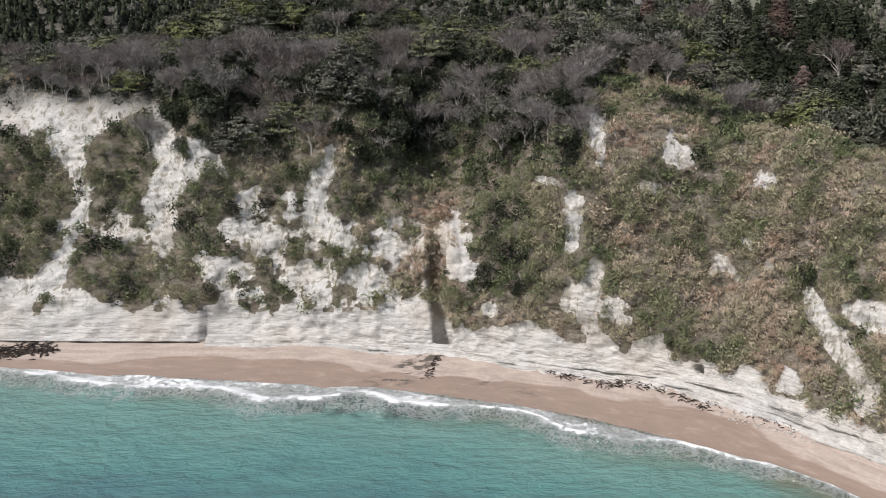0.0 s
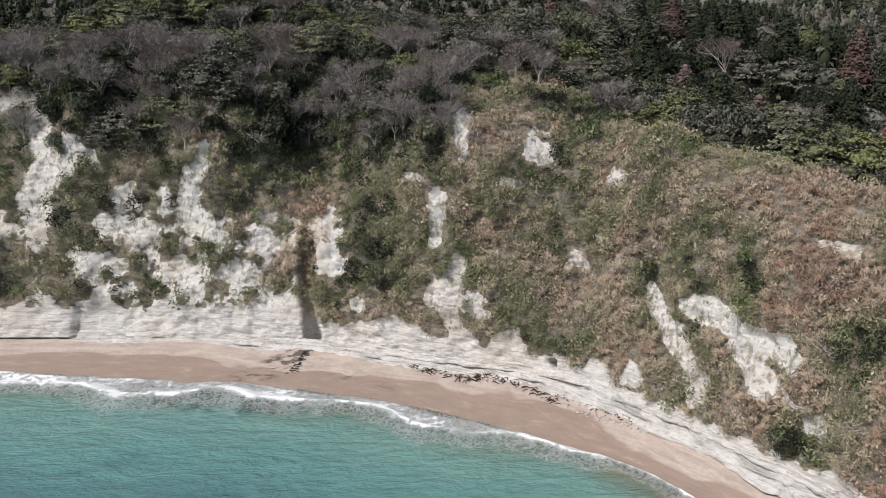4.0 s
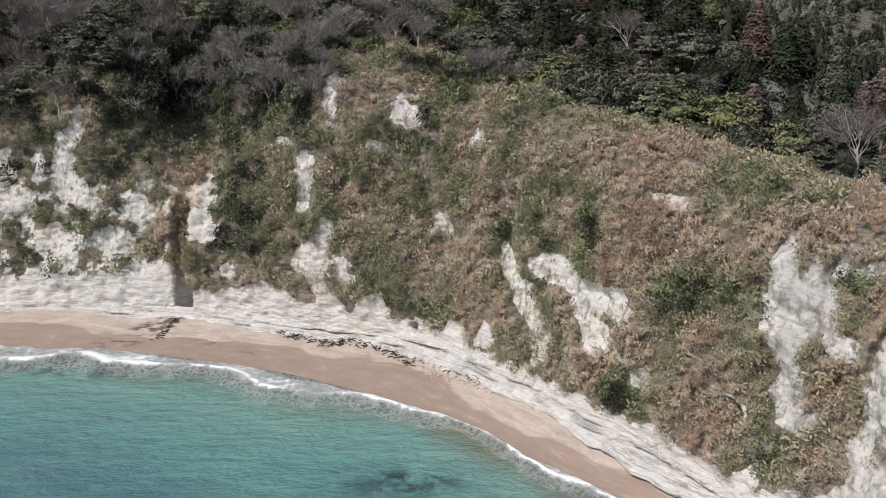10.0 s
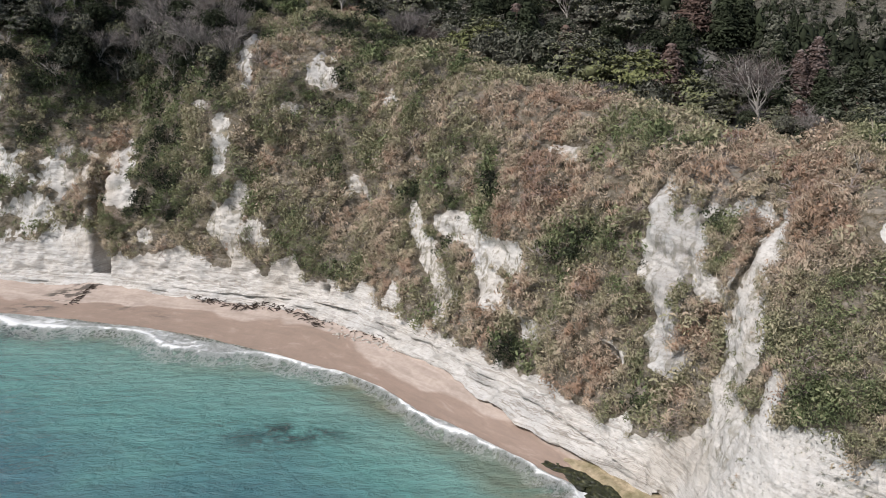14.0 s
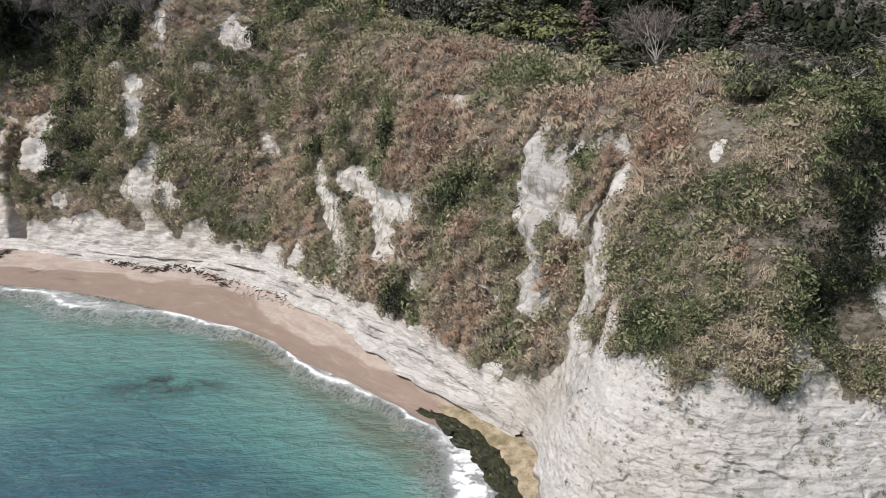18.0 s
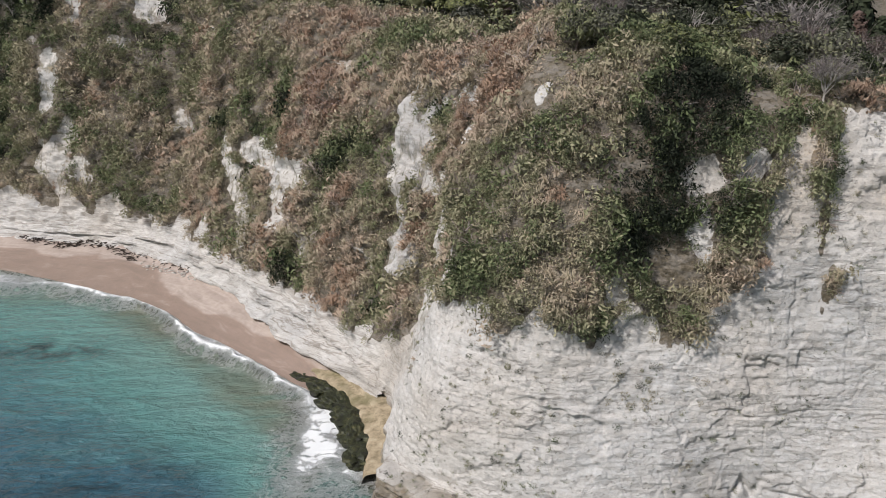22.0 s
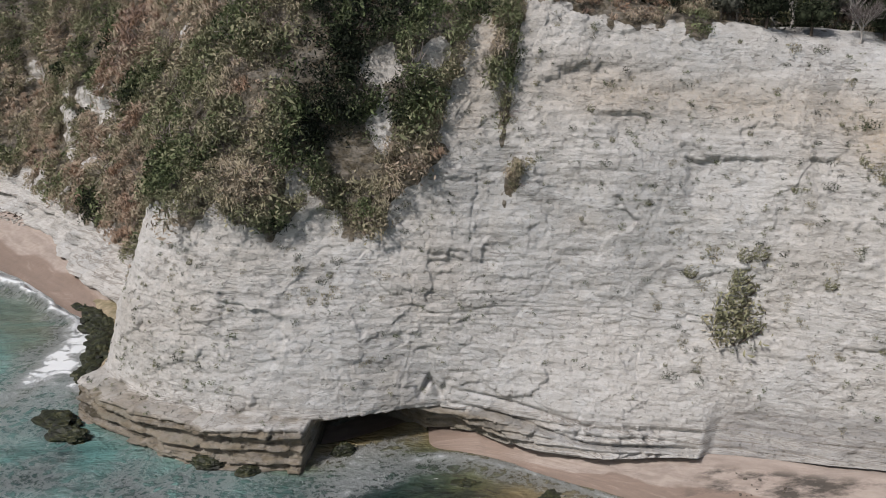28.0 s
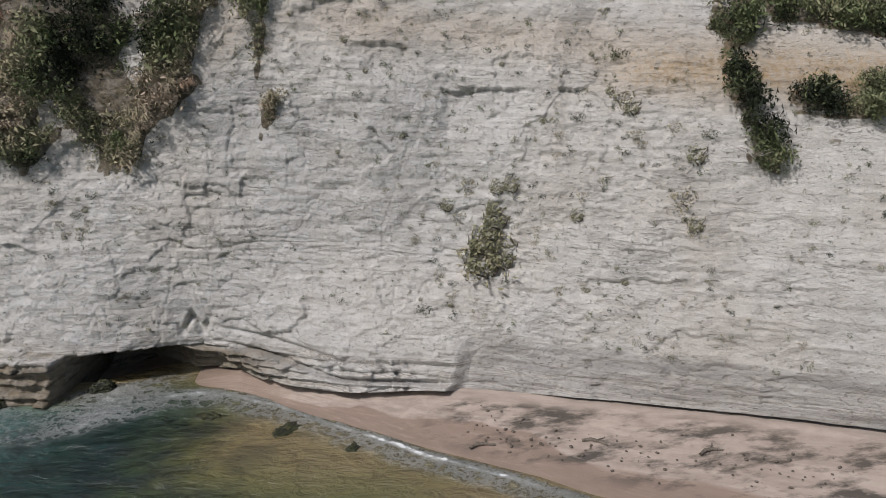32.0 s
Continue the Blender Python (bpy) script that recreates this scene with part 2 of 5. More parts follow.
# ---------------------------------------------------------------- shape of the coast
# curves along the coast, one place per station: foot of the cliff, lip of the lower wall, middle, brow, crest, back land, far hills
FOOT = np.array([(-150, 186, 3), (-100, 180.5, 3), (-57, 178.5, 3), (-28, 177, 3), (-1, 170.5, 3), (25, 161.5, 3), (50, 148.5, 4), (66, 130.5, 4.5),
                 (84, 103, 4), (94.4, 81.5, 2), (94.3, 65.5, -0.5), (104, 56, -1), (115, 52, -1), (126, 54.5, 0.8), (137, 49.5, 1.0), (146, 48, 1.5), (164, 42.5, 2), (200, 30, 2)], float)
LIP = np.array([(-150, 190, 12), (-100, 185, 12), (-57, 183, 12), (-28, 180, 14), (-1, 173.5, 14), (25, 163.5, 14), (51, 150.5, 10.5), (66.5, 133, 10.5),
                (86, 104.5, 10), (97.0, 84.5, 12), (97.5, 66, 11), (104.5, 57.5, 12), (116.5, 55.8, 12.5), (126, 55.6, 12), (138, 54.5, 12), (149, 51.5, 12), (165, 45, 13.5), (200, 30, 13)], float)
MID = np.array([(-150, 204, 32), (-100, 199, 30), (-62, 192, 29), (-27, 184, 28), (-2, 179.5, 28.5), (27, 166.5, 23), (54, 156, 26), (67, 140, 24),
                (84.5, 115.5, 24.5), (98.3, 94.5, 27), (102, 69.5, 25), (107.5, 60.2, 24), (119, 58.4, 22), (127, 57.5, 23.5), (139, 56, 23.6), (151, 53.5, 23), (163, 49.5, 24), (200, 36, 24)], float)
BROW = np.array([(-150, 215, 50), (-100, 208, 48), (-58, 200, 46), (-26, 190.5, 45.5), (-2, 197, 46), (31, 177, 49), (52, 165, 46), (70, 149, 42.5),
                 (92, 126, 40.5), (103.5, 97, 38.5), (109.5, 72, 38.5), (116, 65, 37.5), (123, 61.8, 36), (131, 60.5, 35), (139, 60, 35), (151, 57.5, 33.5), (165, 54, 32), (200, 42, 32)], float)
CREST = np.array([(-150, 235, 62), (-100, 226, 60), (-60, 216, 62), (-24, 213, 64), (4, 217, 63), (41, 202, 62), (61, 181, 52), (80, 160, 47.5),
                  (98, 133, 40.5), (111, 110, 40.5), (119, 90, 41.5), (124, 80, 41.5), (129, 74, 40), (135, 69, 38), (142, 66, 36.5), (154, 64, 34.5), (170, 62, 34), (200, 56, 34)], float)
BACK = np.array([(-190, 300, 60), (-130, 300, 60), (-70, 290, 60), (-10, 280, 60), (30, 268, 61), (62, 250, 62), (88, 228, 53), (112, 208, 45),
                 (130, 188, 41), (146, 168, 39), (156, 148, 37), (162, 133, 36), (168, 120, 36), (174, 112, 36), (182, 107, 36), (192, 103, 36), (206, 98, 36), (240, 92, 36)], float)
FAR = np.array([(-950 + 125 * i, 1010 - 8 * i, 190) for i in range(18)], float)
CURVES = np.stack([FOOT, LIP, MID, BROW, CREST, BACK, FAR])


def spline(table, u):
    """Catmull-Rom through the first axis of table at the places u."""
    n = len(table)
    i = np.clip(np.floor(u).astype(int), 0, n - 2)
    f = (u - i).reshape(-1, *([1] * (table.ndim - 1)))
    p0, p1, p2, p3 = table[np.maximum(i - 1, 0)], table[i], table[i + 1], table[np.minimum(i + 2, n - 1)]
    m1, m2 = 0.5 * (p2 - p0), 0.5 * (p3 - p1)
    return (2 * f**3 - 3 * f**2 + 1) * p1 + (f**3 - 2 * f**2 + f) * m1 + (-2 * f**3 + 3 * f**2) * p2 + (f**3 - f**2) * m2


def hash_grid(ix, iy, iz, seed):
    h = (ix * 374761393 + iy * 668265263 + iz * 1274126177 + seed * 2246822519) & 0xFFFFFFFF
    h = ((h ^ (h >> 13)) * 1274126177) & 0xFFFFFFFF
    return ((h ^ (h >> 16)) & 0xFFFF) / 65535.0


def value_noise(p, seed=0):
    """Smooth value noise, 0 to 1, at the rows of p."""
    q = np.floor(p).astype(np.int64)
    f = p - q
    f = f * f * (3 - 2 * f)
    out = 0
    for dx in (0, 1):
        for dy in (0, 1):
            for dz in (0, 1):
                w = (f[:, 0] if dx else 1 - f[:, 0]) * (f[:, 1] if dy else 1 - f[:, 1]) * (f[:, 2] if dz else 1 - f[:, 2])
                out = out + w * hash_grid(q[:, 0] + dx, q[:, 1] + dy, q[:, 2] + dz, seed)
    return out


def fbm(p, octaves=4, seed=0, gain=0.5):
    out, amp, total = 0, 1.0, 0.0
    for o in range(octaves):
        out = out + amp * value_noise(p * 2.03**o + 17.3 * o, seed + o)
        total += amp
        amp *= gain
    return out / total


def bump(x, centre, width):
    return np.exp(-((x - centre) / width) ** 2)


def step(x, a, b):
    t = np.clip((x - a) / (b - a), 0, 1)
    return t * t * (3 - 2 * t)


def coast(s, v):
    """Bare shape of the land at station s (0 to 17) and level v (0 foot, 1 lip, 2 middle, 3 brow, 4 crest, 5 back, 6 far)."""
    cols = spline(CURVES.transpose(1, 0, 2), s)           # n, 7, 3
    n = len(s)
    i = np.clip(np.floor(v).astype(int), 0, 5)
    f = (v - i)[:, None]
    r = np.arange(n)
    p0, p1, p2, p3 = cols[r, np.maximum(i - 1, 0)], cols[r, i], cols[r, i + 1], cols[r, np.minimum(i + 2, 6)]
    m1, m2 = 0.35 * (p2 - p0), 0.35 * (p3 - p1)
    far = (i >= 4)[:, None]
    m1, m2 = np.where(far, p2 - p1, m1), np.where(far, p2 - p1, m2)
    return (2 * f**3 - 3 * f**2 + 1) * p1 + (f**3 - 2 * f**2 + f) * m1 + (-2 * f**3 + 3 * f**2) * p2 + (f**3 - f**2) * m2


def hills(x, y):
    """Height of the country behind the crest: a wooded valley, a long ridge behind it, low land, then the far hills."""
    ridge_y = np.interp(x, [-300, -54, 20, 98, 124, 143, 240], [330, 300, 294, 270, 263, 252, 235])
    ridge_z = np.interp(x, [-220, -130, -54, -10, 20, 60, 98, 124, 143, 175, 240], [50, 60, 74, 67, 66, 69, 74, 69, 62, 50, 44])
    fall = np.interp(x, [-60, 40, 60, 88, 110, 140, 180], [11, 6, 10, 27, 32, 28, 14])
    z = ridge_z - fall * step(ridge_y - y, 0, 62) - 24 * step(y - ridge_y, 0, 100)
    z += 16 * bump(x, -40, 70) * bump(y, 330, 30) - 8 * bump(x, 150, 40) * step(y, 215, 190)
    return z + np.interp(y, [400, 470, 640, 1010], [0, 4, 46, 165]) * (0.85 + 0.3 * np.sin(x * 0.011 + 1.2) * np.sin(x * 0.0043))


def grid_normals(P):
    du = np.gradient(P, axis=0)
    dv = np.gradient(P, axis=1)
    n = np.cross(du, dv)
    n /= np.linalg.norm(n, axis=2, keepdims=True) + 1e-9
    n[(n[..., 2] < -0.3)] *= -1
    return n


def facets(a, b, seed):
    """Broken blocks: each cell of the plane (a, b) stands out or back by its own amount and leans its own way, about -0.7 to 0.7."""
    qa, qb = np.floor(a).astype(np.int64), np.floor(b).astype(np.int64)
    best, out = np.full(a.shape, 9.0), np.zeros(a.shape)
    for i in (-1, 0, 1):
        for j in (-1, 0, 1):
            ca, cb = qa + i, qb + j
            da, db = a - ca - hash_grid(ca, cb, ca * 0, seed), b - cb - hash_grid(ca, cb, ca * 0, seed + 1)
            r = da * da + db * db
            h = hash_grid(ca, cb, ca * 0, seed + 2) - 0.5 + 1.1 * (hash_grid(ca, cb, ca * 0, seed + 3) - 0.5) * da + 1.3 * (hash_grid(ca, cb, ca * 0, seed + 4) - 0.6) * db
            out = np.where(r < best, h, out)
            best = np.minimum(best, r)
    return out


def land(s, v):
    """The land with its gullies, beds and roughness, on a grid of stations and levels."""
    S, V = np.meshgrid(s, v, indexing="ij")
    P = coast(S.ravel(), V.ravel()).reshape(*S.shape, 3)
    N = grid_normals(P)
    q = P.reshape(-1, 3)
    z = P[..., 2]
    near = step(V, 5.2, 4.2)
    # gully
    up = step(V, -0.2, -0.1)
    d = 5.5 * step(np.abs(S - 4.0 - 0.02 * np.sin(z * 0.25)), 0.085 + 0.012 * V, 0.045) * up * step(V, 2.35, 1.85)
    d += 2.0 * step(S, 1.99, 2.03) * step(S, 2.7, 2.1) * step(V, 1.1, 0.6)
    d += 7.0 * bump(S, 4.02, 0.30) * step(V, 1.7, 2.6) * step(V, 4.2, 3.0)
    # broad ribs and hollows
    rib = fbm(q * np.array([0.07, 0.07, 0.018]), 3, 3).reshape(S.shape) - 0.5
    amp = np.interp(S, [0, 3.5, 4.5, 9.5, 10.3, 17], [8.0, 8.0, 8.0, 7.0, 2.0, 2.0])
    d += -amp * rib * 1.6 * step(V, 0.5, 1.5) * near
    lump = fbm(q * 0.22, 4, 11).reshape(S.shape) - 0.5
    d += -np.interp(S, [9.3, 10.0], [3.0, 0.9]) * lump * step(V, 0.4, 1.2) * near
    # beds: blocks in courses that stand proud and recede
    warp = fbm(q * np.array([0.035, 0.035, 0.06]), 2, 23).reshape(S.shape) * 1.5 + 0.02 * (q[:, 0] - q[:, 1]).reshape(S.shape)
    run = (np.cumsum(np.linalg.norm(np.gradient(P[:, P.shape[1] // 4], axis=0), axis=1)))[:, None] + 0 * S
    face = np.interp(S, [0, 3.9, 4.3, 9.0, 9.8, 17], [0.35, 0.35, 0.6, 0.6, 0.55, 0.6])
    for high, wide, deep, seed in ((1.35, 5.5, 0.20, 31), (0.62, 2.0, 0.12, 37), (0.33, 2.6, 0.10, 43)):
        course = np.floor((z + warp) / high).astype(np.int64)
        shift = hash_grid(course, course * 0, course * 0, seed) * 9
        wob = value_noise(np.stack([q[:, 0] * 0.8, q[:, 1] * 0.8, q[:, 2] * 1.4], 1), seed + 5).reshape(S.shape)
        block = np.floor((run + wob * 1.1) / wide + shift).astype(np.int64)
        d += (hash_grid(course, block, block * 0, seed + 1) - 0.4) * deep * step(V, 3.7, 3.1) * face
    d -= (fbm(q * np.array([0.42, 0.42, 0.5]), 4, 41).reshape(S.shape) - 0.5) * np.interp(S, [9, 10, 17], [2.2, 0.34, 0.28]) * step(V, 3.7, 3.1)
    # fractured skin of the white wall: small facets and open cracks
    wall = step(S, 9.2, 9.8) * step(V, 3.7, 3.1) + 0.6 * step(S, 4.2, 3.8) * step(V, 2.6, 2.0)
    d -= (fbm(q * np.array([1.5, 1.5, 1.9]), 3, 45, 0.6).reshape(S.shape) - 0.5) * 0.14 * wall
    wa = 0.7 * (fbm(q * np.array([0.5, 0.5, 0.5]), 3, 27).reshape(S.shape) - 0.5)
    wb = 0.6 * (fbm(q * np.array([0.4, 0.4, 0.9]), 3, 28).reshape(S.shape) - 0.5)
    worn = 0.35 + 1.3 * step(fbm(q * np.array([0.09, 0.09, 0.12]), 3, 29).reshape(S.shape), 0.40, 0.62)
    for wide, high, deep, seed in ((5.2, 3.6, 0.24, 301), (2.2, 0.75, 0.08, 311)):
        d -= deep * facets(run / wide + wa, (z + warp) / high + wb, seed) * wall * (worn if wide < 4 else 1)
    for f, g, deep, seed in ((0.30, 0.07, 0.07, 46), (0.07, 0.8, 0.09, 49)):
        d += deep * bump(fbm(q * np.array([f, f, g]), 3, seed).reshape(S.shape), 0.5, 0.011) * wall
    # plinth of harder beds round the point, ending in a cut corner, and the low sea cave behind it
    d -= 2.2 * step(z, 3.2, 2.9) * step(S, 9.9, 10.2) * step(S, 12.0, 11.97)
    d += 0.8 * bump(z, 1.7, 0.22) * step(S, 10.0, 10.2) * step(S, 12.0, 11.97) + 0.6 * bump(z, 0.7, 0.2) * step(S, 10.0, 10.2) * step(S, 12.0, 11.97)
    shelf = step(z, 3.6, 3.1) * step(S, 9.9, 10.2) * step(S, 14.9, 14.6)
    d += shelf * (0.45 * ((z * 1.9 + 0.6 * wa) % 1.0) + 0.5 * facets(run / 1.6 + wa, z / 0.7 + wb, 331) + 1.0 * (fbm(q * 0.5, 3, 333).reshape(S.shape) - 0.5) - 0.2)
    top = np.interp(S, [12.0, 12.02, 12.3, 12.8, 13.1, 13.4, 13.8], [0, 2.7, 3.0, 2.9, 2.3, 1.6, 0.4])
    d += 9.0 * step(z, top + 0.2, top - 0.2) * step(S, 12.0, 12.03) * np.interp(S, [12.0, 12.65, 12.9, 13.7], [1, 1, 0.22, 0.0])
    jz = np.interp(S, [13.0, 13.5, 14.0, 15.0], [3.6, 2.9, 1.9, 1.9])
    # courses at the foot of the long wall, split by an open bedding joint
    d -= 0.9 * step(z, jz + 0.15, jz - 0.15) * step(S, 13.0, 13.4) * step(S, 15.02, 14.97)
    d += 0.8 * bump(z, jz, 0.18) * step(S, 13.0, 13.4) * step(S, 15.0, 14.95) + 0.5 * bump(z, jz + 1.3, 0.14) * step(S, 13.0, 13.4) * step(S, 15.0, 14.95)
    d += 1.1 * step(S, 14.97, 15.07) * step(S, 15.9, 15.2) * step(z, 7, 3)
    for zb, out in ((5.2, 0.5), (4.0, 0.6), (3.2, 0.6)):
        d -= out * step(z + 0.6 * np.sin(S * 9) + 0.4 * np.sin(S * 23), zb + 0.15, zb - 0.15) * step(S, 4.4, 5.2) * step(S, 8.95, 8.6)
    # stepped notch, small hollows and caves
    d += 0.9 * bump(z, 5.0 + 0.5 * np.sin(S * 40), 0.45) * bump(S, 12.93, 0.10)
    edge = 0.25 * (fbm(q * 0.6, 3, 47).reshape(S.shape) - 0.5)
    d += 0.42 * step(z + edge * 4, 27.6, 27.35) * step(z, 24.0, 26.8) * step(np.abs(S - 14.2 + edge), 0.30, 0.10)
    d += 0.35 * step(z + edge * 6, 31.2, 31.0) * step(z, 26.5, 30.0) * step(S + edge * 0.8, 13.55, 13.8) * step(S, 14.4, 13.9)
    d += 0.5 * step(z + edge * 3, 24.3, 24.1) * step(z, 19.5, 22.5) * step(S + edge * 0.6, 14.5, 14.62) * step(S, 15.3, 14.9)
    for s0, z0, ws, wz, depth in ((5.98, 6.7, 0.035, 0.9, 3.0), (6.95, 8.6, 0.02, 0.5, 1.8), (8.48, 13.4, 0.045, 1.5, 3.4), (8.02, 4.7, 0.02, 0.5, 1.5), (9.05, 12.5, 0.012, 1.3, 1.3)):
        r = ((S - s0) / ws) ** 2 + ((z - z0) / wz) ** 2
        d += depth * step(r, 1.25, 0.75)
    P = P - N * d[..., None]
    # hills and hollows of the back country
    back = step(V, 4.25, 4.85)
    h = hills(P[..., 0].ravel(), P[..., 1].ravel()).reshape(S.shape)
    P[..., 2] = P[..., 2] * (1 - back) + h * back
    P[..., 2] += (fbm(q * np.array([0.035, 0.035, 0]), 3, 67).reshape(S.shape) - 0.5) * np.interp(V, [4.1, 4.6, 5.1, 6], [0, 7, 9, 40])
    return P, N, S, V


def mesh_object(name, verts, faces, material, smooth=True, attrs=None, parent=None):
    me = bpy.data.meshes.new(name)
    verts = np.asarray(verts, np.float32).reshape(-1, 3)
    faces = np.asarray(faces, np.int32)
    k = faces.shape[1]
    me.vertices.add(len(verts))
    me.vertices.foreach_set("co", verts.ravel())
    me.loops.add(faces.size)
    me.loops.foreach_set("vertex_index", faces.ravel())
    me.polygons.add(len(faces))
    me.polygons.foreach_set("loop_start", np.arange(len(faces), dtype=np.int32) * k)
    me.polygons.foreach_set("loop_total", np.full(len(faces), k, np.int32))
    if smooth:
        me.polygons.foreach_set("use_smooth", np.ones(len(faces), bool))
    for key, values in (attrs or {}).items():
        a = me.attributes.new(key, "FLOAT", "POINT")
        a.data.foreach_set("value", np.asarray(values, np.float32).ravel())
    me.materials.append(material)
    me.update(calc_edges=True)
    ob = new(name, me)
    if parent:
        ob.parent = parent
    return ob


def grid_faces(a, b):
    i, j = np.meshgrid(np.arange(a - 1), np.arange(b - 1), indexing="ij")
    k = (i * b + j).ravel()
    return np.stack([k, k + b, k + b + 1, k + 1], 1)

# ---------------------------------------------------------------- land, beach and sea
s_axis = np.concatenate([np.linspace(0, 3, 150, endpoint=False), np.linspace(3, 9.8, 450, endpoint=False), np.linspace(9.8, 16.2, 660, endpoint=False), np.linspace(16.2, 17, 20)])
v_axis = np.concatenate([np.linspace(0, 1, 110, endpoint=False), np.linspace(1, 3, 170, endpoint=False), np.linspace(3, 4, 40, endpoint=False), np.linspace(4, 5, 30, endpoint=False), np.linspace(5, 5.2, 30, endpoint=False), np.linspace(5.2, 6, 34)])
LAND, LAND_N, LS, LV = land(s_axis, v_axis)

# lower edge of the plants: station, height
EDGE = [(0, 14), (0.88, 15.7), (1.08, 8.5), (1.2, 14.3), (1.36, 13.3), (1.59, 8.8), (1.78, 13), (1.94, 8.4), (2.19, 13.2), (2.4, 8.6), (2.75, 11), (3.14, 9.5), (3.61, 14), (3.95, 14), (4.1, 8),
        (4.41, 8.4), (4.66, 11.5), (5.06, 7.6), (5.27, 11.5), (5.44, 8.1), (5.7, 12), (5.8, 7.2), (6.03, 8.1), (6.31, 7.6), (6.59, 6.1), (7.06, 6.7), (7.5, 6), (8.1, 6.4), (8.66, 6.8),
        (9.1, 9.0), (9.23, 11.5), (9.35, 15.5), (9.6, 17.5), (9.84, 17.8), (10.5, 19.2), (10.9, 17.6), (11.15, 20), (11.56, 16.4), (11.71, 20.3), (12.06, 18.2), (12.35, 17.6)]
EDGE += [(12.64, 21.5), (12.87, 23.8), (13.12, 25.5), (13.22, 34.4), (13.32, 35.8), (13.9, 35.6), (14.3, 34), (14.68, 34.3), (15.4, 34.6), (15.9, 33.4), (16.07, 32.4), (16.14, 30.4), (16.3, 28.6), (17, 26)]
# bare rock: station, height, half width in stations, half height, lean
BARE_LEFT = [(1.5, 27.7, 0.10, 3.6, 0), (2.54, 24.3, 0.10, 3.2, 0), (2.86, 16.8, 0.2, 3, 0), (3.37, 16.5, 0.2, 3.4, 0), (3.61, 24, 0.2, 2.4, 0), (0.95, 11.8, 0.13, 5, 0)]
BARE_BAY = [(4.16, 27.9, 0.069, 2.37, -0.02), (4.19, 22.4, 0.092, 3.22, -0.01), (5.1, 49.5, 0.069, 4.51, -0.008), (5.81, 46.5, 0.127, 3.22, -0.026), (6.57, 42.2, 0.115, 1.61, 0), (5.54, 40.1, 0.069, 1.29, 0), (5, 32.7, 0.0575, 5.59, 0),
            (5.19, 18.4, 0.0517, 7.31, -0.006), (5.07, 16.8, 0.069, 3.65, -0.007), (5.36, 15.9, 0.092, 2.15, -0.006), (6.03, 24.8, 0.103, 2.04, -0.024), (6.46, 27.1, 0.0805, 1.07, 0.013), (6.29, 30, 0.0575, 1.29, 0), (4.41, 13.2, 0.0575, 1.72, 0), (4.81, 40.5, 0.069, 0.968, -0.01)]
BARE_SCAR = [(6.73, 8.9, 0.091, 2.18, 0), (6.4, 8.1, 0.117, 1.61, -0.01), (8.11, 37.2, 0.117, 0.92, -0.016), (7.86, 12.2, 0.065, 1.61, 0.01), (9.4, 24, 0.0325, 5.17, 0), (8.5, 13.6, 0.06, 2.0, 0), (6.02, 7.6, 0.05, 1.2, 0)]
# long streaks of bare rock: station and height of both ends, half widths in metres
STREAKS_WEST = [(0.8, 54.1, 1.22, 54.7, 6.0, 6.0), (1.14, 57.2, 1.38, 59.7, 3.6, 2.5), (1.16, 48.8, 1.16, 35.4, 3.5, 2.2), (1.16, 35.4, 1.2, 26.8, 1.9, 1.3), (1.3, 35.8, 1.2, 21.9, 0.8, 0.9), (1.2, 21.9, 1.14, 14.8, 1.5, 1.8),
                (1.4, 57.0, 1.5, 55.4, 1.3, 1.3), (1.52, 56.7, 1.64, 53.5, 1.9, 1.9), (1.68, 50.5, 1.78, 45.4, 1.8, 2.1), (1.78, 45.4, 1.86, 37.5, 3.0, 3.0), (1.82, 37.5, 1.82, 27.4, 2.9, 2.5), (1.82, 27.4, 1.8, 22.4, 2.0, 1.6),
                (1.98, 46.6, 2.06, 42.0, 1.4, 2.0), (2.06, 41.3, 2.14, 38.6, 3.1, 2.3), (1.42, 27.1, 1.6, 25.3, 3.0, 2.5)]
STREAKS_MID = [(2.38, 35.0, 2.44, 31.4, 1.8, 1.5), (2.32, 27.2, 2.44, 26.5, 2.5, 2.2), (2.5, 27.1, 2.66, 27.2, 1.4, 1.1), (2.7, 35.0, 2.72, 30.7, 1.4, 1.1), (3.0, 46.0, 2.98, 41.2, 0.8, 1.6), (2.98, 41.2, 2.9, 34.7, 1.9, 1.9), (2.88, 34.7, 2.88, 28.0, 1.8, 2.1),
               (2.98, 28.4, 3.14, 26.2, 3.3, 2.7), (2.1, 20.5, 2.18, 17.2, 2.0, 2.8), (1.98, 15.5, 2.16, 15.7, 1.1, 1.4), (2.26, 19.4, 2.48, 18.0, 1.7, 1.9), (1.8, 18.7, 1.76, 15.1, 0.7, 0.7), (4.03, 26.9, 4.12, 21.4, 1.5, 1.7), (4.16, 28.4, 4.22, 22.6, 1.0, 1.3)]
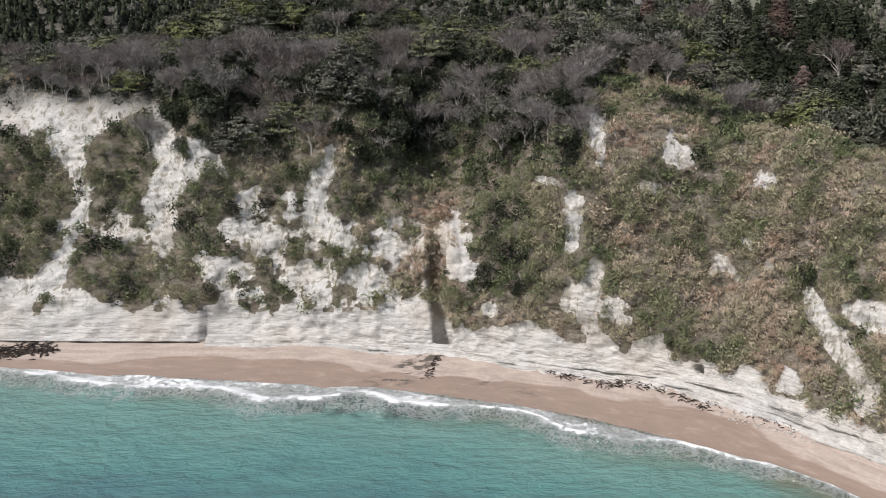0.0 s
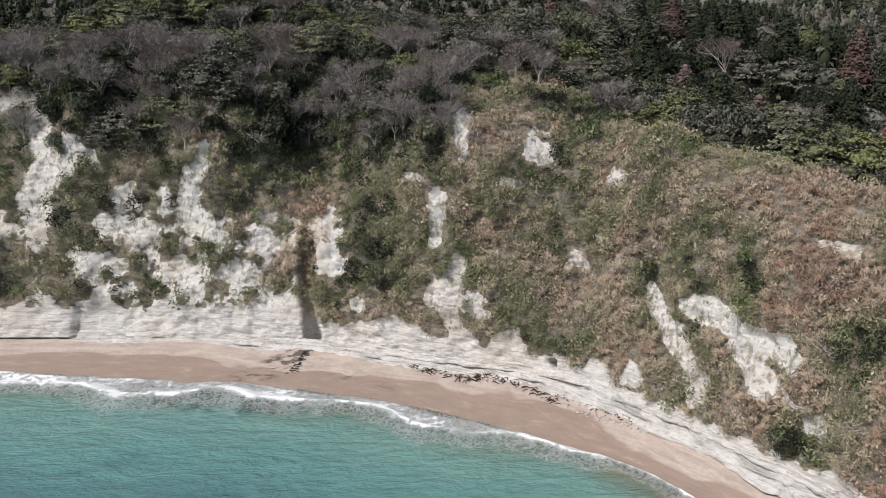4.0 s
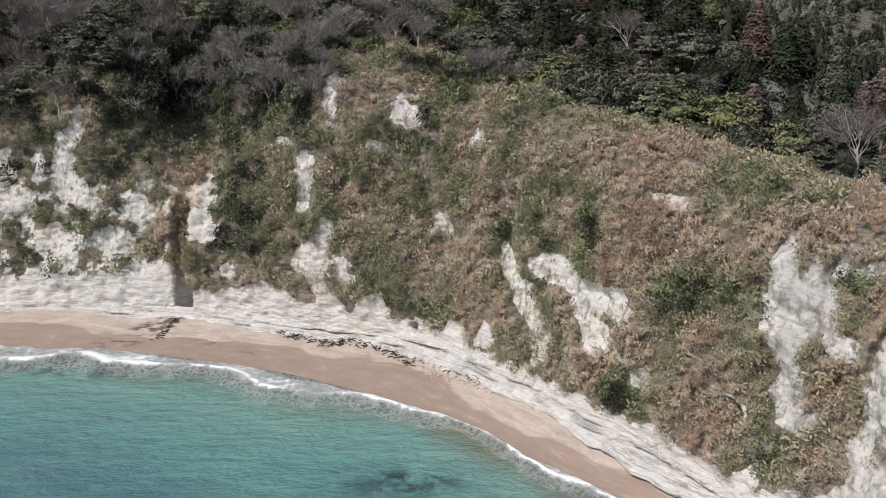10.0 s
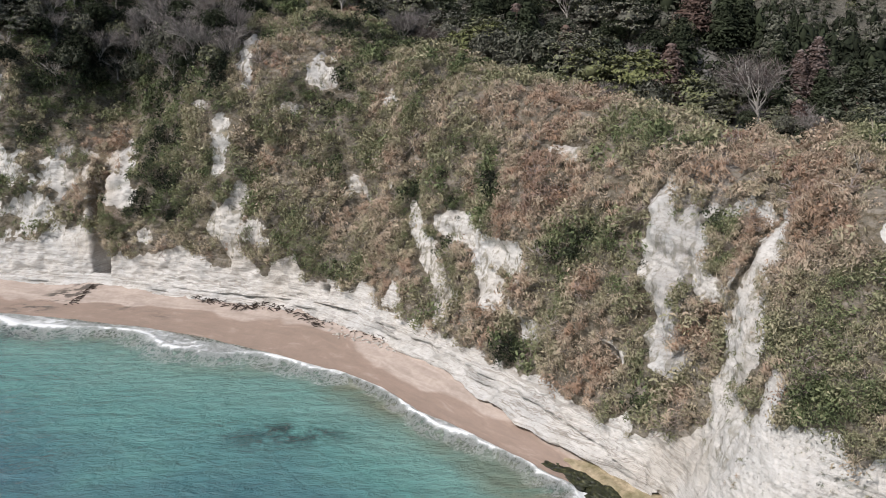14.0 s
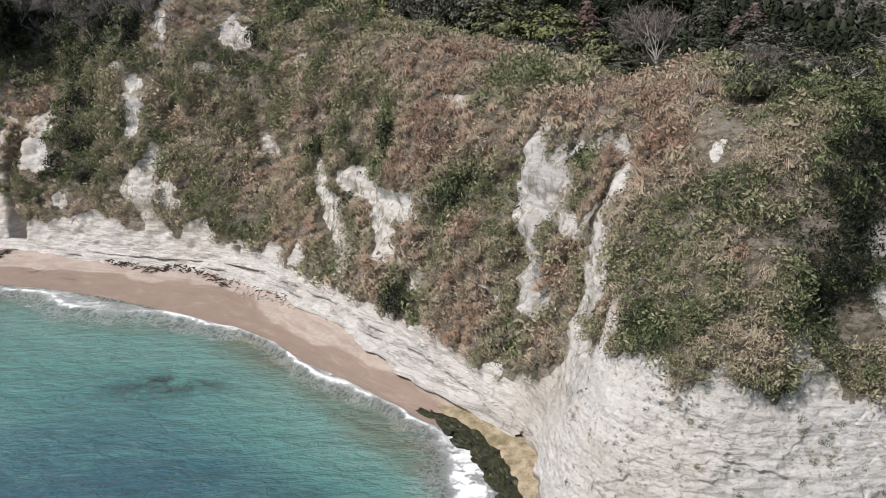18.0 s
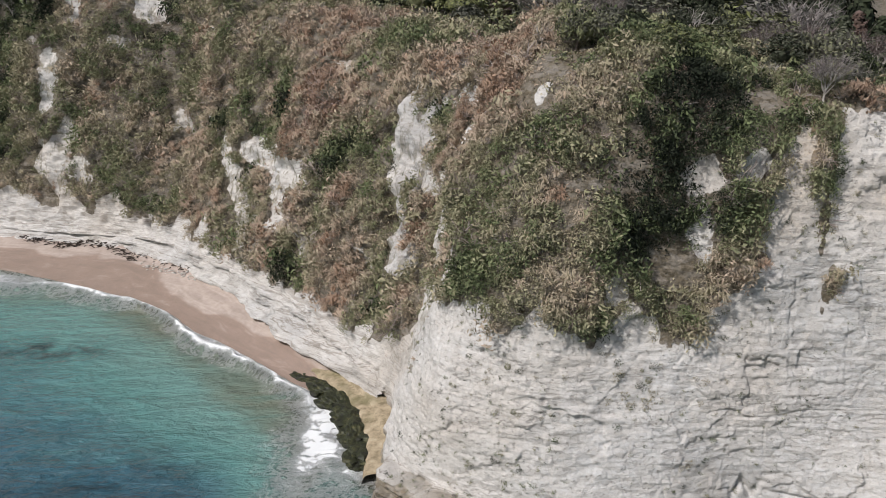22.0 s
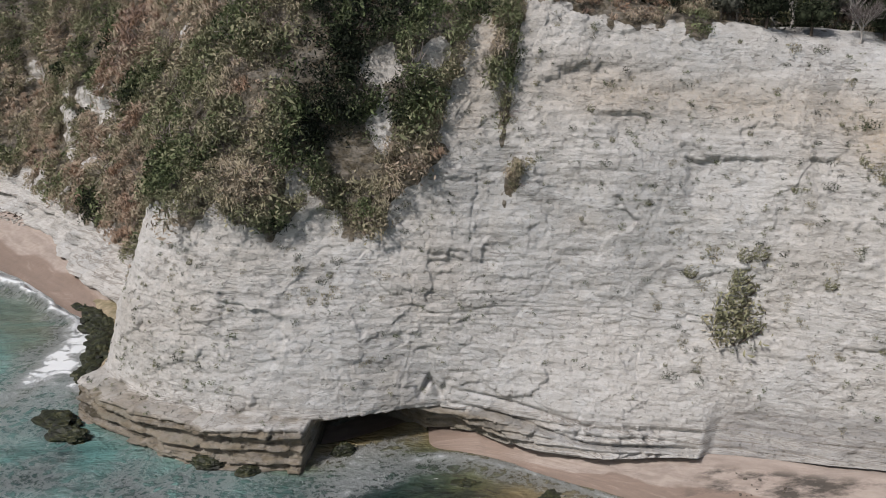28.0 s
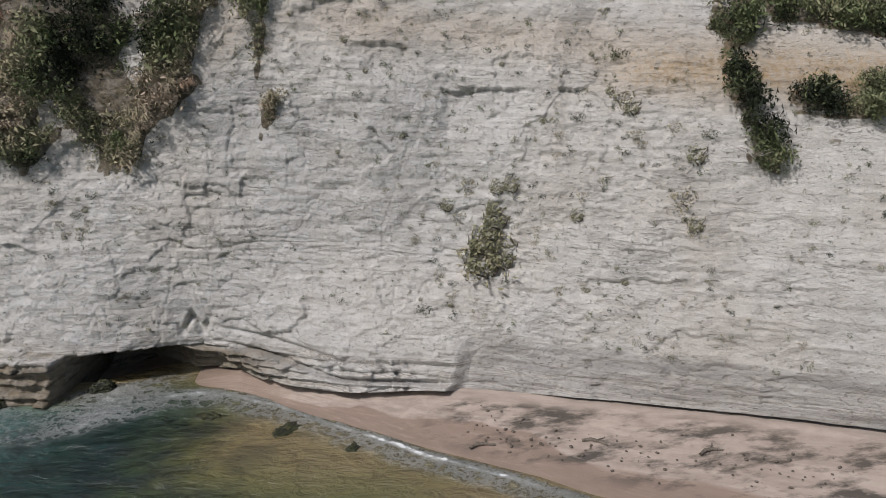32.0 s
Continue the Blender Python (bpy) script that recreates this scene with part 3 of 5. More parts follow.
STREAKS_BAY = [(6.93, 22.8, 7.11, 16.2, 1.6, 1.6), (7.13, 18.1, 7.22, 9.3, 1.0, 1.4), (7.26, 22.4, 7.78, 20.6, 1.7, 2.2), (7.52, 18.9, 7.62, 14.7, 2.2, 1.3), (8.82, 35.5, 8.95, 27.7, 0.9, 1.8), (8.95, 27.7, 8.89, 17.5, 2.8, 2.5), (9.01, 33.0, 9.27, 26.1, 1.1, 1.6),
               (9.17, 34.0, 9.44, 35.3, 0.8, 0.8), (9.57, 35.3, 9.59, 26.3, 1.1, 1.5), (9.59, 26.3, 9.5, 17.0, 1.7, 2.2), (5.13, 20.6, 5.21, 12.6, 1.0, 1.4), (5.31, 17.5, 5.46, 13.5, 0.8, 0.8), (7.7, 15.8, 7.81, 14.1, 0.5, 0.5)]
BARE_HEAD = [(10.26, 37.4, 0.0455, 0.805, -0.02), (9.6, 28.7, 0.065, 3.33, -0.005), (9.67, 23.5, 0.104, 3.45, 0.008), (9.4, 15.2, 0.156, 2.76, -0.02), (9.98, 19.5, 0.091, 2.99, -0.013), (12, 31, 0.221, 1.72, -0.03), (12.15, 26, 0.117, 2.53, -0.03),
             (12.5, 32, 0.13, 1.26, -0.03), (12.92, 31.2, 0.169, 3.91, -0.03), (13.06, 27.2, 0.195, 3.45, -0.02), (11.62, 21.5, 0.065, 1.38, 0)]
# plants on otherwise bare rock, same columns
GREEN = [(1.0, 28, 0.16, 12, 0.004), (1.46, 38, 0.14, 12, 0.006), (1.62, 17, 0.16, 7, 0), (2.15, 33, 0.1, 7, 0), (2.0, 15, 0.1, 5, 0), (3.32, 37, 0.22, 8, 0), (13.27, 32.2, 0.035, 4.2, -0.01), (13.33, 27.3, 0.03, 2.6, 0.0), (13.43, 22.2, 0.045, 2.2, 0),
         (16.12, 27.0, 0.035, 3.6, 0), (16.15, 21.5, 0.03, 2.6, 0.003), (16.3, 23.2, 0.035, 2.6, 0.01), (16.24, 24.0, 0.03, 1.2, 0), (16.08, 30.0, 0.05, 1.5, 0), (16.42, 21.0, 0.04, 1.6, 0), (3.8, 20, 0.04, 4, 0), (2.5, 17.5, 0.06, 3.5, 0), (3.2, 14, 0.08, 2, 0)]


def patches(table, s, z, ns, nz):
    """Greatest membership in any of the leaning ellipses, with a ragged edge."""
    best = np.zeros(len(s))
    for s0, z0, rs, rz, lean in table:
        dz = z + nz * min(2.0, 0.5 * rz) - z0
        ds = s + ns * min(0.10, 0.7 * rs) - s0 - lean * dz
        r = np.sqrt((ds / rs) ** 2 + (dz / rz) ** 2)
        np.maximum(best, step(r, 1.25, 0.85), out=best)
    return best


def streaks(table, s, z, ns, nz, wide):
    """Greatest membership in any of the streaks, with a ragged edge; a station is about 25 m of shore."""
    best = np.zeros(len(s))
    for s0, z0, s1, z1, w0, w1 in table:
        ax, az, bx, bz_ = s0 * 25, z0, s1 * 25, z1
        px, pz = s * 25 + ns * min(1.3, 0.5 * w0 + 0.3) - ax, z + nz * 1.0 - az
        dx, dz = bx - ax, bz_ - az
        t = np.clip((px * dx + pz * dz) / (dx * dx + dz * dz), 0, 1)
        r = np.hypot(px - t * dx, pz - t * dz) / (wide * (w0 + (w1 - w0) * t) + 0.1)
        np.maximum(best, step(r, 1.25, 0.8), out=best)
    return best


EDGE_S, EDGE_Z = np.array(EDGE).T


def cover(s, v, p):
    """How much plants cover the ground, 0 to 1."""
    z = p[:, 2]
    n1 = fbm(p * np.array([0.45, 0.45, 0.30]), 4, 51, 0.62) * 4 - 2
    n2 = fbm(p * np.array([0.45, 0.45, 0.25]), 4, 57, 0.62) * 4 - 2
    c = step(z + n1 * 1.0 + n2 * 0.8 - np.interp(s, EDGE_S, EDGE_Z), -0.3, 0.5)
    # broken cover on the wall beside the gully
    mix = step(s, 2.1, 2.3) * step(s, 3.95, 3.85) * step(z, 34, 26)
    c = c * (1 - mix * step(n1, 0.05, -0.35))
    for table in (BARE_LEFT, BARE_BAY, BARE_SCAR, BARE_HEAD):
        c = c * (1 - patches(table, s, z, n1, n2))
    for table, wide in ((STREAKS_WEST, 0.95), (STREAKS_MID, 0.9), (STREAKS_BAY, 1.2)):
        c = c * (1 - streaks(table, s, z, n1, n2, wide))
    return np.maximum(c, patches(GREEN, s, z, n1, n2) * np.where(s > 13, step(n2 - n1, -0.35, 0.15), 1))


LP = LAND.reshape(-1, 3)
cov = cover(LS.ravel(), LV.ravel(), LP)
cov = np.where(LV.ravel() > 4, 1, cov)
LZ = LP[:, 2]
ls = LS.ravel()
toe = step(LZ + (fbm(LP * 0.15, 3, 61) - 0.5) * 0.8, 3.4, 2.9) * step(ls, 9.9, 10.15) * step(ls, 14.0, 13.2)
toe = np.maximum(toe, 0.9 * step(LZ, 2.3, 1.8) * step(ls, 8.8, 9.2) * step(ls, 10.4, 10.0))
mott = step(ls, 4.3, 3.8) * step(LZ, 8, 14) + 1.0 * step(ls, 4.2, 4.6) * step(ls, 9.9, 9.5) * step(LZ, 8, 12)
grey = 0.75 * step(ls, 8.78, 8.95) * step(ls, 9.25, 9.08) * step(LZ, 13, 17) + step(LZ + (fbm(LP * 0.3, 3, 63) - 0.5) * 2.5, 6.0, 4.8) * step(ls, 15.0, 15.15)
tan = 0.55 * bump(LZ + 0.06 * (LP[:, 0] - 140), 29.0, 2.0) * step(ls, 13.2, 14.0) + step(ls, 15.5, 16) * bump(LZ, 25.5, 1.6) + 0.5 * bump(ls, 13.0, 0.25) * step(LZ, 22, 28)
tan += 0.55 * bump(ls, 4.0, 0.16) * step(LZ, 6, 10) * step(LZ, 34, 26)
# wood marks where the trees' shade is painted into the ground
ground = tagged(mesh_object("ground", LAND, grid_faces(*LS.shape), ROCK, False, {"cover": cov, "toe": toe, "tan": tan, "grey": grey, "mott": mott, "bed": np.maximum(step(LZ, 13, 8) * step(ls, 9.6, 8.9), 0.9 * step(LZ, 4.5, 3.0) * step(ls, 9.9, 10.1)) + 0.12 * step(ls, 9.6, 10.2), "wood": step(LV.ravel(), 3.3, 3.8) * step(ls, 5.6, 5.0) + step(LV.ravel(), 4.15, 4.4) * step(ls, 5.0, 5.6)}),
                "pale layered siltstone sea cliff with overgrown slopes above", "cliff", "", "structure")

SHORE = np.array([(-150, 179), (-100, 171.5), (-60, 165), (-30, 160), (-3, 155.5), (20, 146), (42, 133), (58, 120), (75, 100), (86, 86), (91, 66), (102, 53.6),
                  (114.6, 49.0), (126, 53.0), (136.5, 47.2), (145, 41), (160, 32), (200, 8)], float)
OUT = np.array([(-260, 20), (-180, 20), (-120, 20), (-70, 15), (-25, 10), (-5, 5), (10, 0), (22, -6), (34, -12), (45, -20), (56, -28), (72, -36), (90, -42), (110, -48), (130, -52), (150, -56), (180, -62), (260, -80)], float)
b_s = np.linspace(0, 17, 600)
foot2, shore2, out2 = spline(FOOT, b_s), spline(SHORE, b_s), spline(OUT, b_s)
inward = foot2[:, :2] - shore2
inward /= np.linalg.norm(inward, axis=1, keepdims=True)
b_v = np.concatenate([np.linspace(-1, 0, 14, endpoint=False), np.linspace(0, 1, 60, endpoint=False), np.linspace(1, 2, 40)])
B = np.zeros((len(b_s), len(b_v), 3))
bz = np.where((b_s > 8.3) & (b_s < 13.3), np.interp(b_s, [8.3, 8.7, 9.1, 12.1, 12.55, 12.95, 13.3], [3.1, 0.7, -1.3, -1.5, -1.0, 0.25, 1.0]), foot2[:, 2] * 0.85)
for j, w in enumerate(b_v):
    if w <= 0:
        B[:, j, :2], B[:, j, 2] = foot2[:, :2] - inward * w * 10, bz
    elif w <= 1:
        B[:, j, :2], B[:, j, 2] = foot2[:, :2] * (1 - w) + shore2 * w, np.where(bz > 0, bz * (1 - w) ** 1.2, bz)
    else:
        u = w - 1
        B[:, j, :2], B[:, j, 2] = shore2 * (1 - u) + out2 * u, np.minimum(bz, 0) - 7 * u**0.8
q = B.reshape(-1, 3)
bw = np.broadcast_to(b_v, B.shape[:2])
bs = np.broadcast_to(b_s[:, None], B.shape[:2])
B[..., 2] += (fbm(q * 0.12, 3, 71).reshape(B.shape[:2]) - 0.5) * 0.5
ragged = fbm(np.stack([bs.ravel() * 2.6, bw.ravel() * 1.5, 0 * bs.ravel()], 1), 3, 73).reshape(bs.shape) - 0.5
wet = step(bw + ragged * 0.75, 0.38, 0.70)
wet = np.maximum(wet, bump(bs, 12.9, 0.8) * 0.9)
dirt = step(bs, 14.4, 15.2) * step(bw, 0.0, 0.15) * step(bw, 0.95, 0.7) + 3.0 * bump(bs, 3.97 - 0.38 * bw, 0.09 + 0.06 * bw) * step(bw, 1, 0.8) + 0.9 * bump(bs, 4.4, 0.12) * bump(bw, 0.6, 0.12) + 0.8 * bump(bs, 4.75, 0.12) * bump(bw, 0.72, 0.12)
tagged(mesh_object("beach", B, grid_faces(*B.shape[:2]), SAND, True, {"wet": wet, "dirt": dirt, "along": bs * 5.0, "across": bw * 9.0}), "pinkish-brown sandy beach, wet and darker by the water", "beach", "", "structure")

# sea: fine near the shore, then one sheet to the horizon
w_s = np.linspace(0, 17, 640)
shore3, out3 = spline(SHORE, w_s), spline(OUT, w_s)
in3 = spline(FOOT, w_s)[:, :2] - shore3
in3 /= np.linalg.norm(in3, axis=1, keepdims=True)
w_v = np.concatenate([np.linspace(-1, 0, 20, endpoint=False), np.linspace(0, 0.3, 150, endpoint=False), np.linspace(0.3, 1, 80)])
A = np.zeros((len(w_s), len(w_v), 3))
A[..., :2] = np.where((w_v < 0)[None, :, None], shore3[:, None] - in3[:, None] * w_v[None, :, None] * 6, shore3[:, None] * (1 - w_v)[None, :, None] + out3[:, None] * w_v[None, :, None])
dist = np.linalg.norm(A[..., :2] - shore3[:, None], axis=2) * np.sign(w_v)
q = A.reshape(-1, 3)
WS = np.broadcast_to(w_s[:, None], dist.shape)
wig = (fbm(q * 0.07, 4, 81).reshape(dist.shape) - 0.5) * 9 * np.interp(WS, [0, 12, 13, 17], [1, 1, 0.6, 0.6])
band = dist + wig
bay = np.interp(WS, [0, 8.6, 9.15, 17], [1, 1, 0, 0])
thick = np.interp(WS, [0, 2, 3.8, 5, 6.5, 8, 9], [8, 9, 10.5, 8, 5, 3.6, 3.2]) * (0.55 + 0.9 * fbm(np.stack([WS.ravel() * 1.7, 0 * WS.ravel(), 0 * WS.ravel()], 1), 3, 85).reshape(dist.shape))
foam = bay * (0.64 * step(band, -0.8, 0.6) * step(band, thick, thick * 0.55) + 0.42 * bump(band, thick * 0.75, thick * 0.22) + 0.34 * step(band, thick * 1.6, thick) * step(band, -5, -1))
# broken water off the point, thin lace on the small beach
patch = fbm(q * np.array([0.16, 0.16, 1]), 3, 89).reshape(dist.shape)
foam *= 0.72 + 0.56 * patch
foam += np.interp(WS, [9.6, 10.4], [1.0, 0.7]) * np.clip(np.interp(WS, [9.8, 10.6], [0.48, 0.30]) + 1.7 * (patch - 0.5), 0.0, 0.75) * step(WS, 8.6, 9.2) * step(WS, 12.3, 11.6) * step(dist + wig, 15, 4)
foam += np.interp(WS, [9.6, 10.6], [0.62, 0.25]) * patch * step(WS, 8.7, 9.3) * step(WS, 12.0, 11.2) * step(dist + wig * 2, 26, 8)
foam += 0.85 * bump(WS, 12.4, 0.30) * step(dist, 6, 2) * step(dist, -5, -3)
foam += step(WS, 12.5, 12.9) * (0.55 + 0.9 * patch) * (0.8 * bump(dist + wig * 0.6, 0.6, 0.55) + 0.42 * bump(dist + wig * 0.9, 1.8, 1.3))
lift = bay * 1.1 * bump(band, thick * 0.75, thick * 0.25) * (0.6 + 0.8 * fbm(q * 0.05, 2, 87).reshape(dist.shape))
ripple = fbm(q * np.array([0.10, 0.20, 1]), 3, 91).reshape(dist.shape) - 0.5
chop = fbm(q * np.array([0.5, 0.8, 1]), 3, 95).reshape(dist.shape) - 0.5
A[..., 2] = lift + 0.35 * ripple * step(dist, -1, 8) + 0.22 * chop * step(dist, 0, 10) + 0.25 * chop * np.clip(foam, 0, 1) * step(dist, 0, 2)
A[..., 2] -= 1.2 * step(dist, 0.0, -3.0) * (1 - step(WS, 8.75, 9.05) * step(WS, 13.1, 12.9))
depth = np.clip(dist / 95.0, 0, 1) ** 0.75 * np.interp(WS, [0, 12, 13, 17], [1, 1, 0.55, 0.5])
tint = fbm(q * np.array([0.012, 0.02, 1]), 3, 99).reshape(dist.shape)
depth = np.clip(depth + (tint - 0.5) * 0.3 * step(dist, 10, 30) + np.interp(WS, [0, 6, 7, 9, 12, 17], [0, 0.03, 0.16, 0.46, 0.42, 0]) * step(dist, 8, 30), 0, 1)
depth = np.maximum(depth, step(np.broadcast_to(w_v, dist.shape), 0.45, 0.95))
depth = np.maximum(depth, 0.42 * step(WS, 9.5, 10.0) * step(WS, 13.9, 12.3) * step(dist, -4, 3))
weed = 1.3 * bump(A[..., 0], 48, 8) * bump(A[..., 1], 103, 3.5) + 1.3 * bump(band, 9, 4) * bump(WS, 3.7, 0.6) + 0.8 * step(WS, 10.0, 10.6) * step(WS, 14.2, 13.0) * step(dist, 1.0, 4) * step(dist, 34, 16) + 0.6 * bump(A[..., 0], 66, 12) * bump(A[..., 1], 66, 9)
tagged(mesh_object("water", A, grid_faces(*dist.shape), WATER, True, {"depth": depth, "foam": np.clip(foam, 0, 1.2), "silt": step(WS, 11.4, 12.5) * step(dist, 60, 15), "weed": np.clip(weed, 0, 1)}), "green-blue sea with white surf along the shore", "sea", "", "structure")
# open sea behind the camera, out to the horizon
i4 = np.linspace(0, 1, 40)
edge_pts = np.column_stack([out3[np.linspace(0, len(w_s) - 1, 40).astype(int)], np.zeros(40)])
far_pts = np.column_stack([np.linspace(-3500, 3500, 40), -3500 + 0 * i4, np.zeros(40)])
rings = np.stack([edge_pts * (1 - k) + far_pts * k for k in (0, 0.02, 0.1, 0.3, 1)], 1)
tagged(mesh_object("sea_beyond", rings, grid_faces(40, 5), WATER, True, {"depth": np.ones(200), "foam": np.zeros(200), "weed": np.zeros(200)}), "open blue-green sea reaching the horizon", "sea", "", "structure")

# tan ledge of harder rock curving round the inlet
LEDGE_OUT = np.array([(79.5, 101.5), (82.5, 97), (86.8, 90), (90.1, 84.1), (92.0, 77.7), (92.7, 72.2), (92.6, 66.0)], float)
lu = np.linspace(0, 6, 90)
lo = spline(LEDGE_OUT, lu)
ln = np.gradient(lo, axis=0)
ln = np.column_stack([-ln[:, 1], ln[:, 0]]) / np.linalg.norm(ln, axis=1, keepdims=True)
cols = []
for off, zz in ((-0.5, -0.6), (-0.25, 0.3), (0.0, 0.85), (0.3, 1.0), (1.0, 1.1), (1.6, 1.15), (1.7, 1.5), (2.6, 1.6), (4.0, 1.7), (7.0, 2.2)):
    xy = lo + ln * off
    wob = fbm(np.column_stack([xy * 0.9, 0 * lu + off]), 3, 181) - 0.5
    cols.append(np.column_stack([xy + ln * wob[:, None] * 0.9, zz + wob * 0.35 - 0.5 * step(lu, 0.8, 0.0)]))
LG = np.stack(cols, 1)

# white layered bench along the foot of the bay, ending in low steps on the sand
n_s = np.linspace(2.05, 9.0, 600)
n_foot, n_shore = spline(FOOT, n_s), spline(SHORE, n_s)
n_out = n_shore - n_foot[:, :2]
n_out /= np.linalg.norm(n_out, axis=1, keepdims=True)
n_wide = np.interp(n_s, [0, 2, 3.6, 4.0, 4.6, 6.0, 7.5, 8.6, 9.0], [0.5, 0.6, 0.8, 0.3, 0.9, 1.3, 1.5, 1.2, 0.6]) * (0.6 + 0.8 * fbm(np.column_stack([n_s * 3.1, 0 * n_s, 0 * n_s]), 3, 191))
cols = []
for off, up in ((-2.4, 1.7), (-1.2, 1.45), (-0.3, 1.35), (-0.35, 1.0), (0.6, 0.95), (0.5, 0.62), (1.7, 0.56), (1.6, 0.28), (3.0, 0.22), (2.9, -0.3)):
    xy = n_foot[:, :2] + n_out * (off * n_wide)[:, None]
    wob = fbm(np.column_stack([xy * 0.22, 0 * n_s + 3.1 * round(up * 3)]), 4, 193, 0.6) - 0.5
    cols.append(np.column_stack([xy + n_out * (wob * 2.6 * n_wide)[:, None], n_foot[:, 2] * np.interp(off, [-2.4, 0, 3], [0.9, 0.85, 0.62]) + up + wob * 0.25]))
NB = np.stack(cols, 1)
tagged(mesh_object("rock_bench", NB, grid_faces(*NB.shape[:2]), ROCK, False, {"bed": np.ones(NB.shape[0] * NB.shape[1])}), "white layered rock bench between sand and cliff", "ledge", "", "structure")

# ---------------------------------------------------------------- plants on the slopes
rng = np.random.default_rng(7)


def unit(v):
    return v / (np.linalg.norm(v, axis=-1, keepdims=True) + 1e-9)


def leaf_quads(centres, normals, sizes, slim, rnd, rise=0.0):
    """Pointed leaf sprays: one rhomb each, at the centres, facing the normals; rise turns them upwards."""
    n = len(centres)
    a = unit(np.cross(normals, unit(rnd.normal(size=(n, 3)))))
    if rise:
        a = unit(a + np.array([0, 0, rise]))
        normals = unit(normals - a * np.sum(normals * a, axis=1, keepdims=True))
    b = np.cross(normals, a)
    s = sizes[:, None]
    bend = normals * s * 0.25
    v = np.stack([centres - a * s, centres - b * s * slim + bend, centres + a * s, centres + b * s * slim + bend], 1)
    return v.reshape(-1, 3), np.arange(4 * n).reshape(n, 4)


def cube_ball():
    """Unit ball of 24 quads, from a cube."""
    vs, fs, key = [], [], {}
    for ax in range(3):
        for sg in (-1, 1):
            ids = {}
            for i in range(3):
                for j in range(3):
                    c = [0.0, 0.0, 0.0]
                    c[ax], c[(ax + 1) % 3], c[(ax + 2) % 3] = sg, i - 1, j - 1
                    k = tuple(c)
                    if k not in key:
                        key[k] = len(vs)
                        vs.append(c)
                    ids[i, j] = key[k]
            for i in range(2):
                for j in range(2):
                    q = [ids[i, j], ids[i + 1, j], ids[i + 1, j + 1], ids[i, j + 1]]
                    fs.append(q if sg > 0 else q[::-1])
    return unit(np.array(vs)), np.array(fs)


BALL = cube_ball()


def mass(centre, radii, rnd, rough=0.16):
    """The dense inside of a plant: one lumpy ball."""
    v = BALL[0] * (1 + rnd.uniform(-rough, rough, (len(BALL[0]), 1))) * np.asarray(radii)
    return v + centre, BALL[1]


def join(pieces):
    vs, fs, base = [], [], 0
    for v, f in pieces:
        vs.append(v)
        fs.append(f + base)
        base += len(v)
    return np.concatenate(vs), np.concatenate(fs)


def bush_template(n, rnd, flat=0.75, leaf=0.2, lobes=5, loose=0.55, core=0.0, slim=0.34, rise=0.0):
    """A lobed dome of radius 1, base at the origin: a shell of leaf sprays, with a dense inside if asked."""
    lobe = unit(rnd.normal(size=(lobes, 3)) * np.array([1, 1, 0.5])) * rnd.uniform(0.35, 0.6, (lobes, 1))
    lobe[:, 2] = np.abs(lobe[:, 2]) + 0.15
    size = rnd.uniform(0.38, 0.58, lobes)
    pick = rnd.integers(0, lobes, n)
    out = unit(rnd.normal(size=(n, 3)) + np.array([0, 0, 0.45]))
    c = lobe[pick] + out * (size[pick] * rnd.uniform(0.84, 1.1, n))[:, None]
    c[:, 2] = np.maximum(c[:, 2] * flat, -0.1)
    nor = unit(out + rnd.normal(size=(n, 3)) * loose)
    pieces = [leaf_quads(c, nor, rnd.uniform(0.6, 1.3, n) * leaf, slim, rnd, rise)]
    if core < 0:
        pieces += [mass((0, 0, 0.3 * flat), (-core, -core, -core * flat), rnd, 0.22)]
    elif core:
        pieces += [mass(p * np.array([1, 1, flat]), (r * core, r * core, r * core * flat), rnd, 0.3) for p, r in zip(lobe, size)]
    return join(pieces)


def grass_template(n, rnd):
    """A tussock: blades that rise, arch over and droop."""
    ang = rnd.uniform(0, 2 * np.pi, n)
    d = np.stack([np.cos(ang), np.sin(ang), 0 * ang], 1)
    side = np.stack([-np.sin(ang), np.cos(ang), 0 * ang], 1)
    reach, high = rnd.uniform(0.35, 1.0, n)[:, None], rnd.uniform(0.5, 1.0, n)[:, None]
    w = rnd.uniform(0.022, 0.045, n)[:, None]
    up = np.array([0, 0, 1.0])
    base = d * rnd.uniform(0, 0.3, n)[:, None]
    mid, tip = base + d * reach * 0.5 + up * high, base + d * reach + up * high * rnd.uniform(0.3, 0.9, n)[:, None]
    v = np.stack([base - side * w, base + side * w, mid + side * w, mid - side * w, tip + side * w * 0.3, tip - side * w * 0.3], 1)
    k = np.arange(n)[:, None] * 6
    return v.reshape(-1, 3), np.concatenate([k + [[0, 1, 2, 3]], k + [[3, 2, 4, 5]]])


def twig_template(n, rnd):
    """Leafless brush: thin forked sticks fanning upwards."""
    d = unit(rnd.normal(size=(n, 3)) * np.array([0.8, 0.8, 0.4]) + np.array([0, 0, 0.75]))
    side = unit(np.cross(d, rnd.normal(size=(n, 3))))
    start = d * rnd.uniform(0, 0.5, n)[:, None] + rnd.normal(size=(n, 3)) * 0.12
    end = start + d * rnd.uniform(0.4, 0.75, n)[:, None] + rnd.normal(size=(n, 3)) * 0.1
    w = 0.022
    v = np.stack([start - side * w, start + side * w, end + side * w * 0.4, end - side * w * 0.4], 1)
    return v.reshape(-1, 3), np.arange(4 * n).reshape(n, 4)


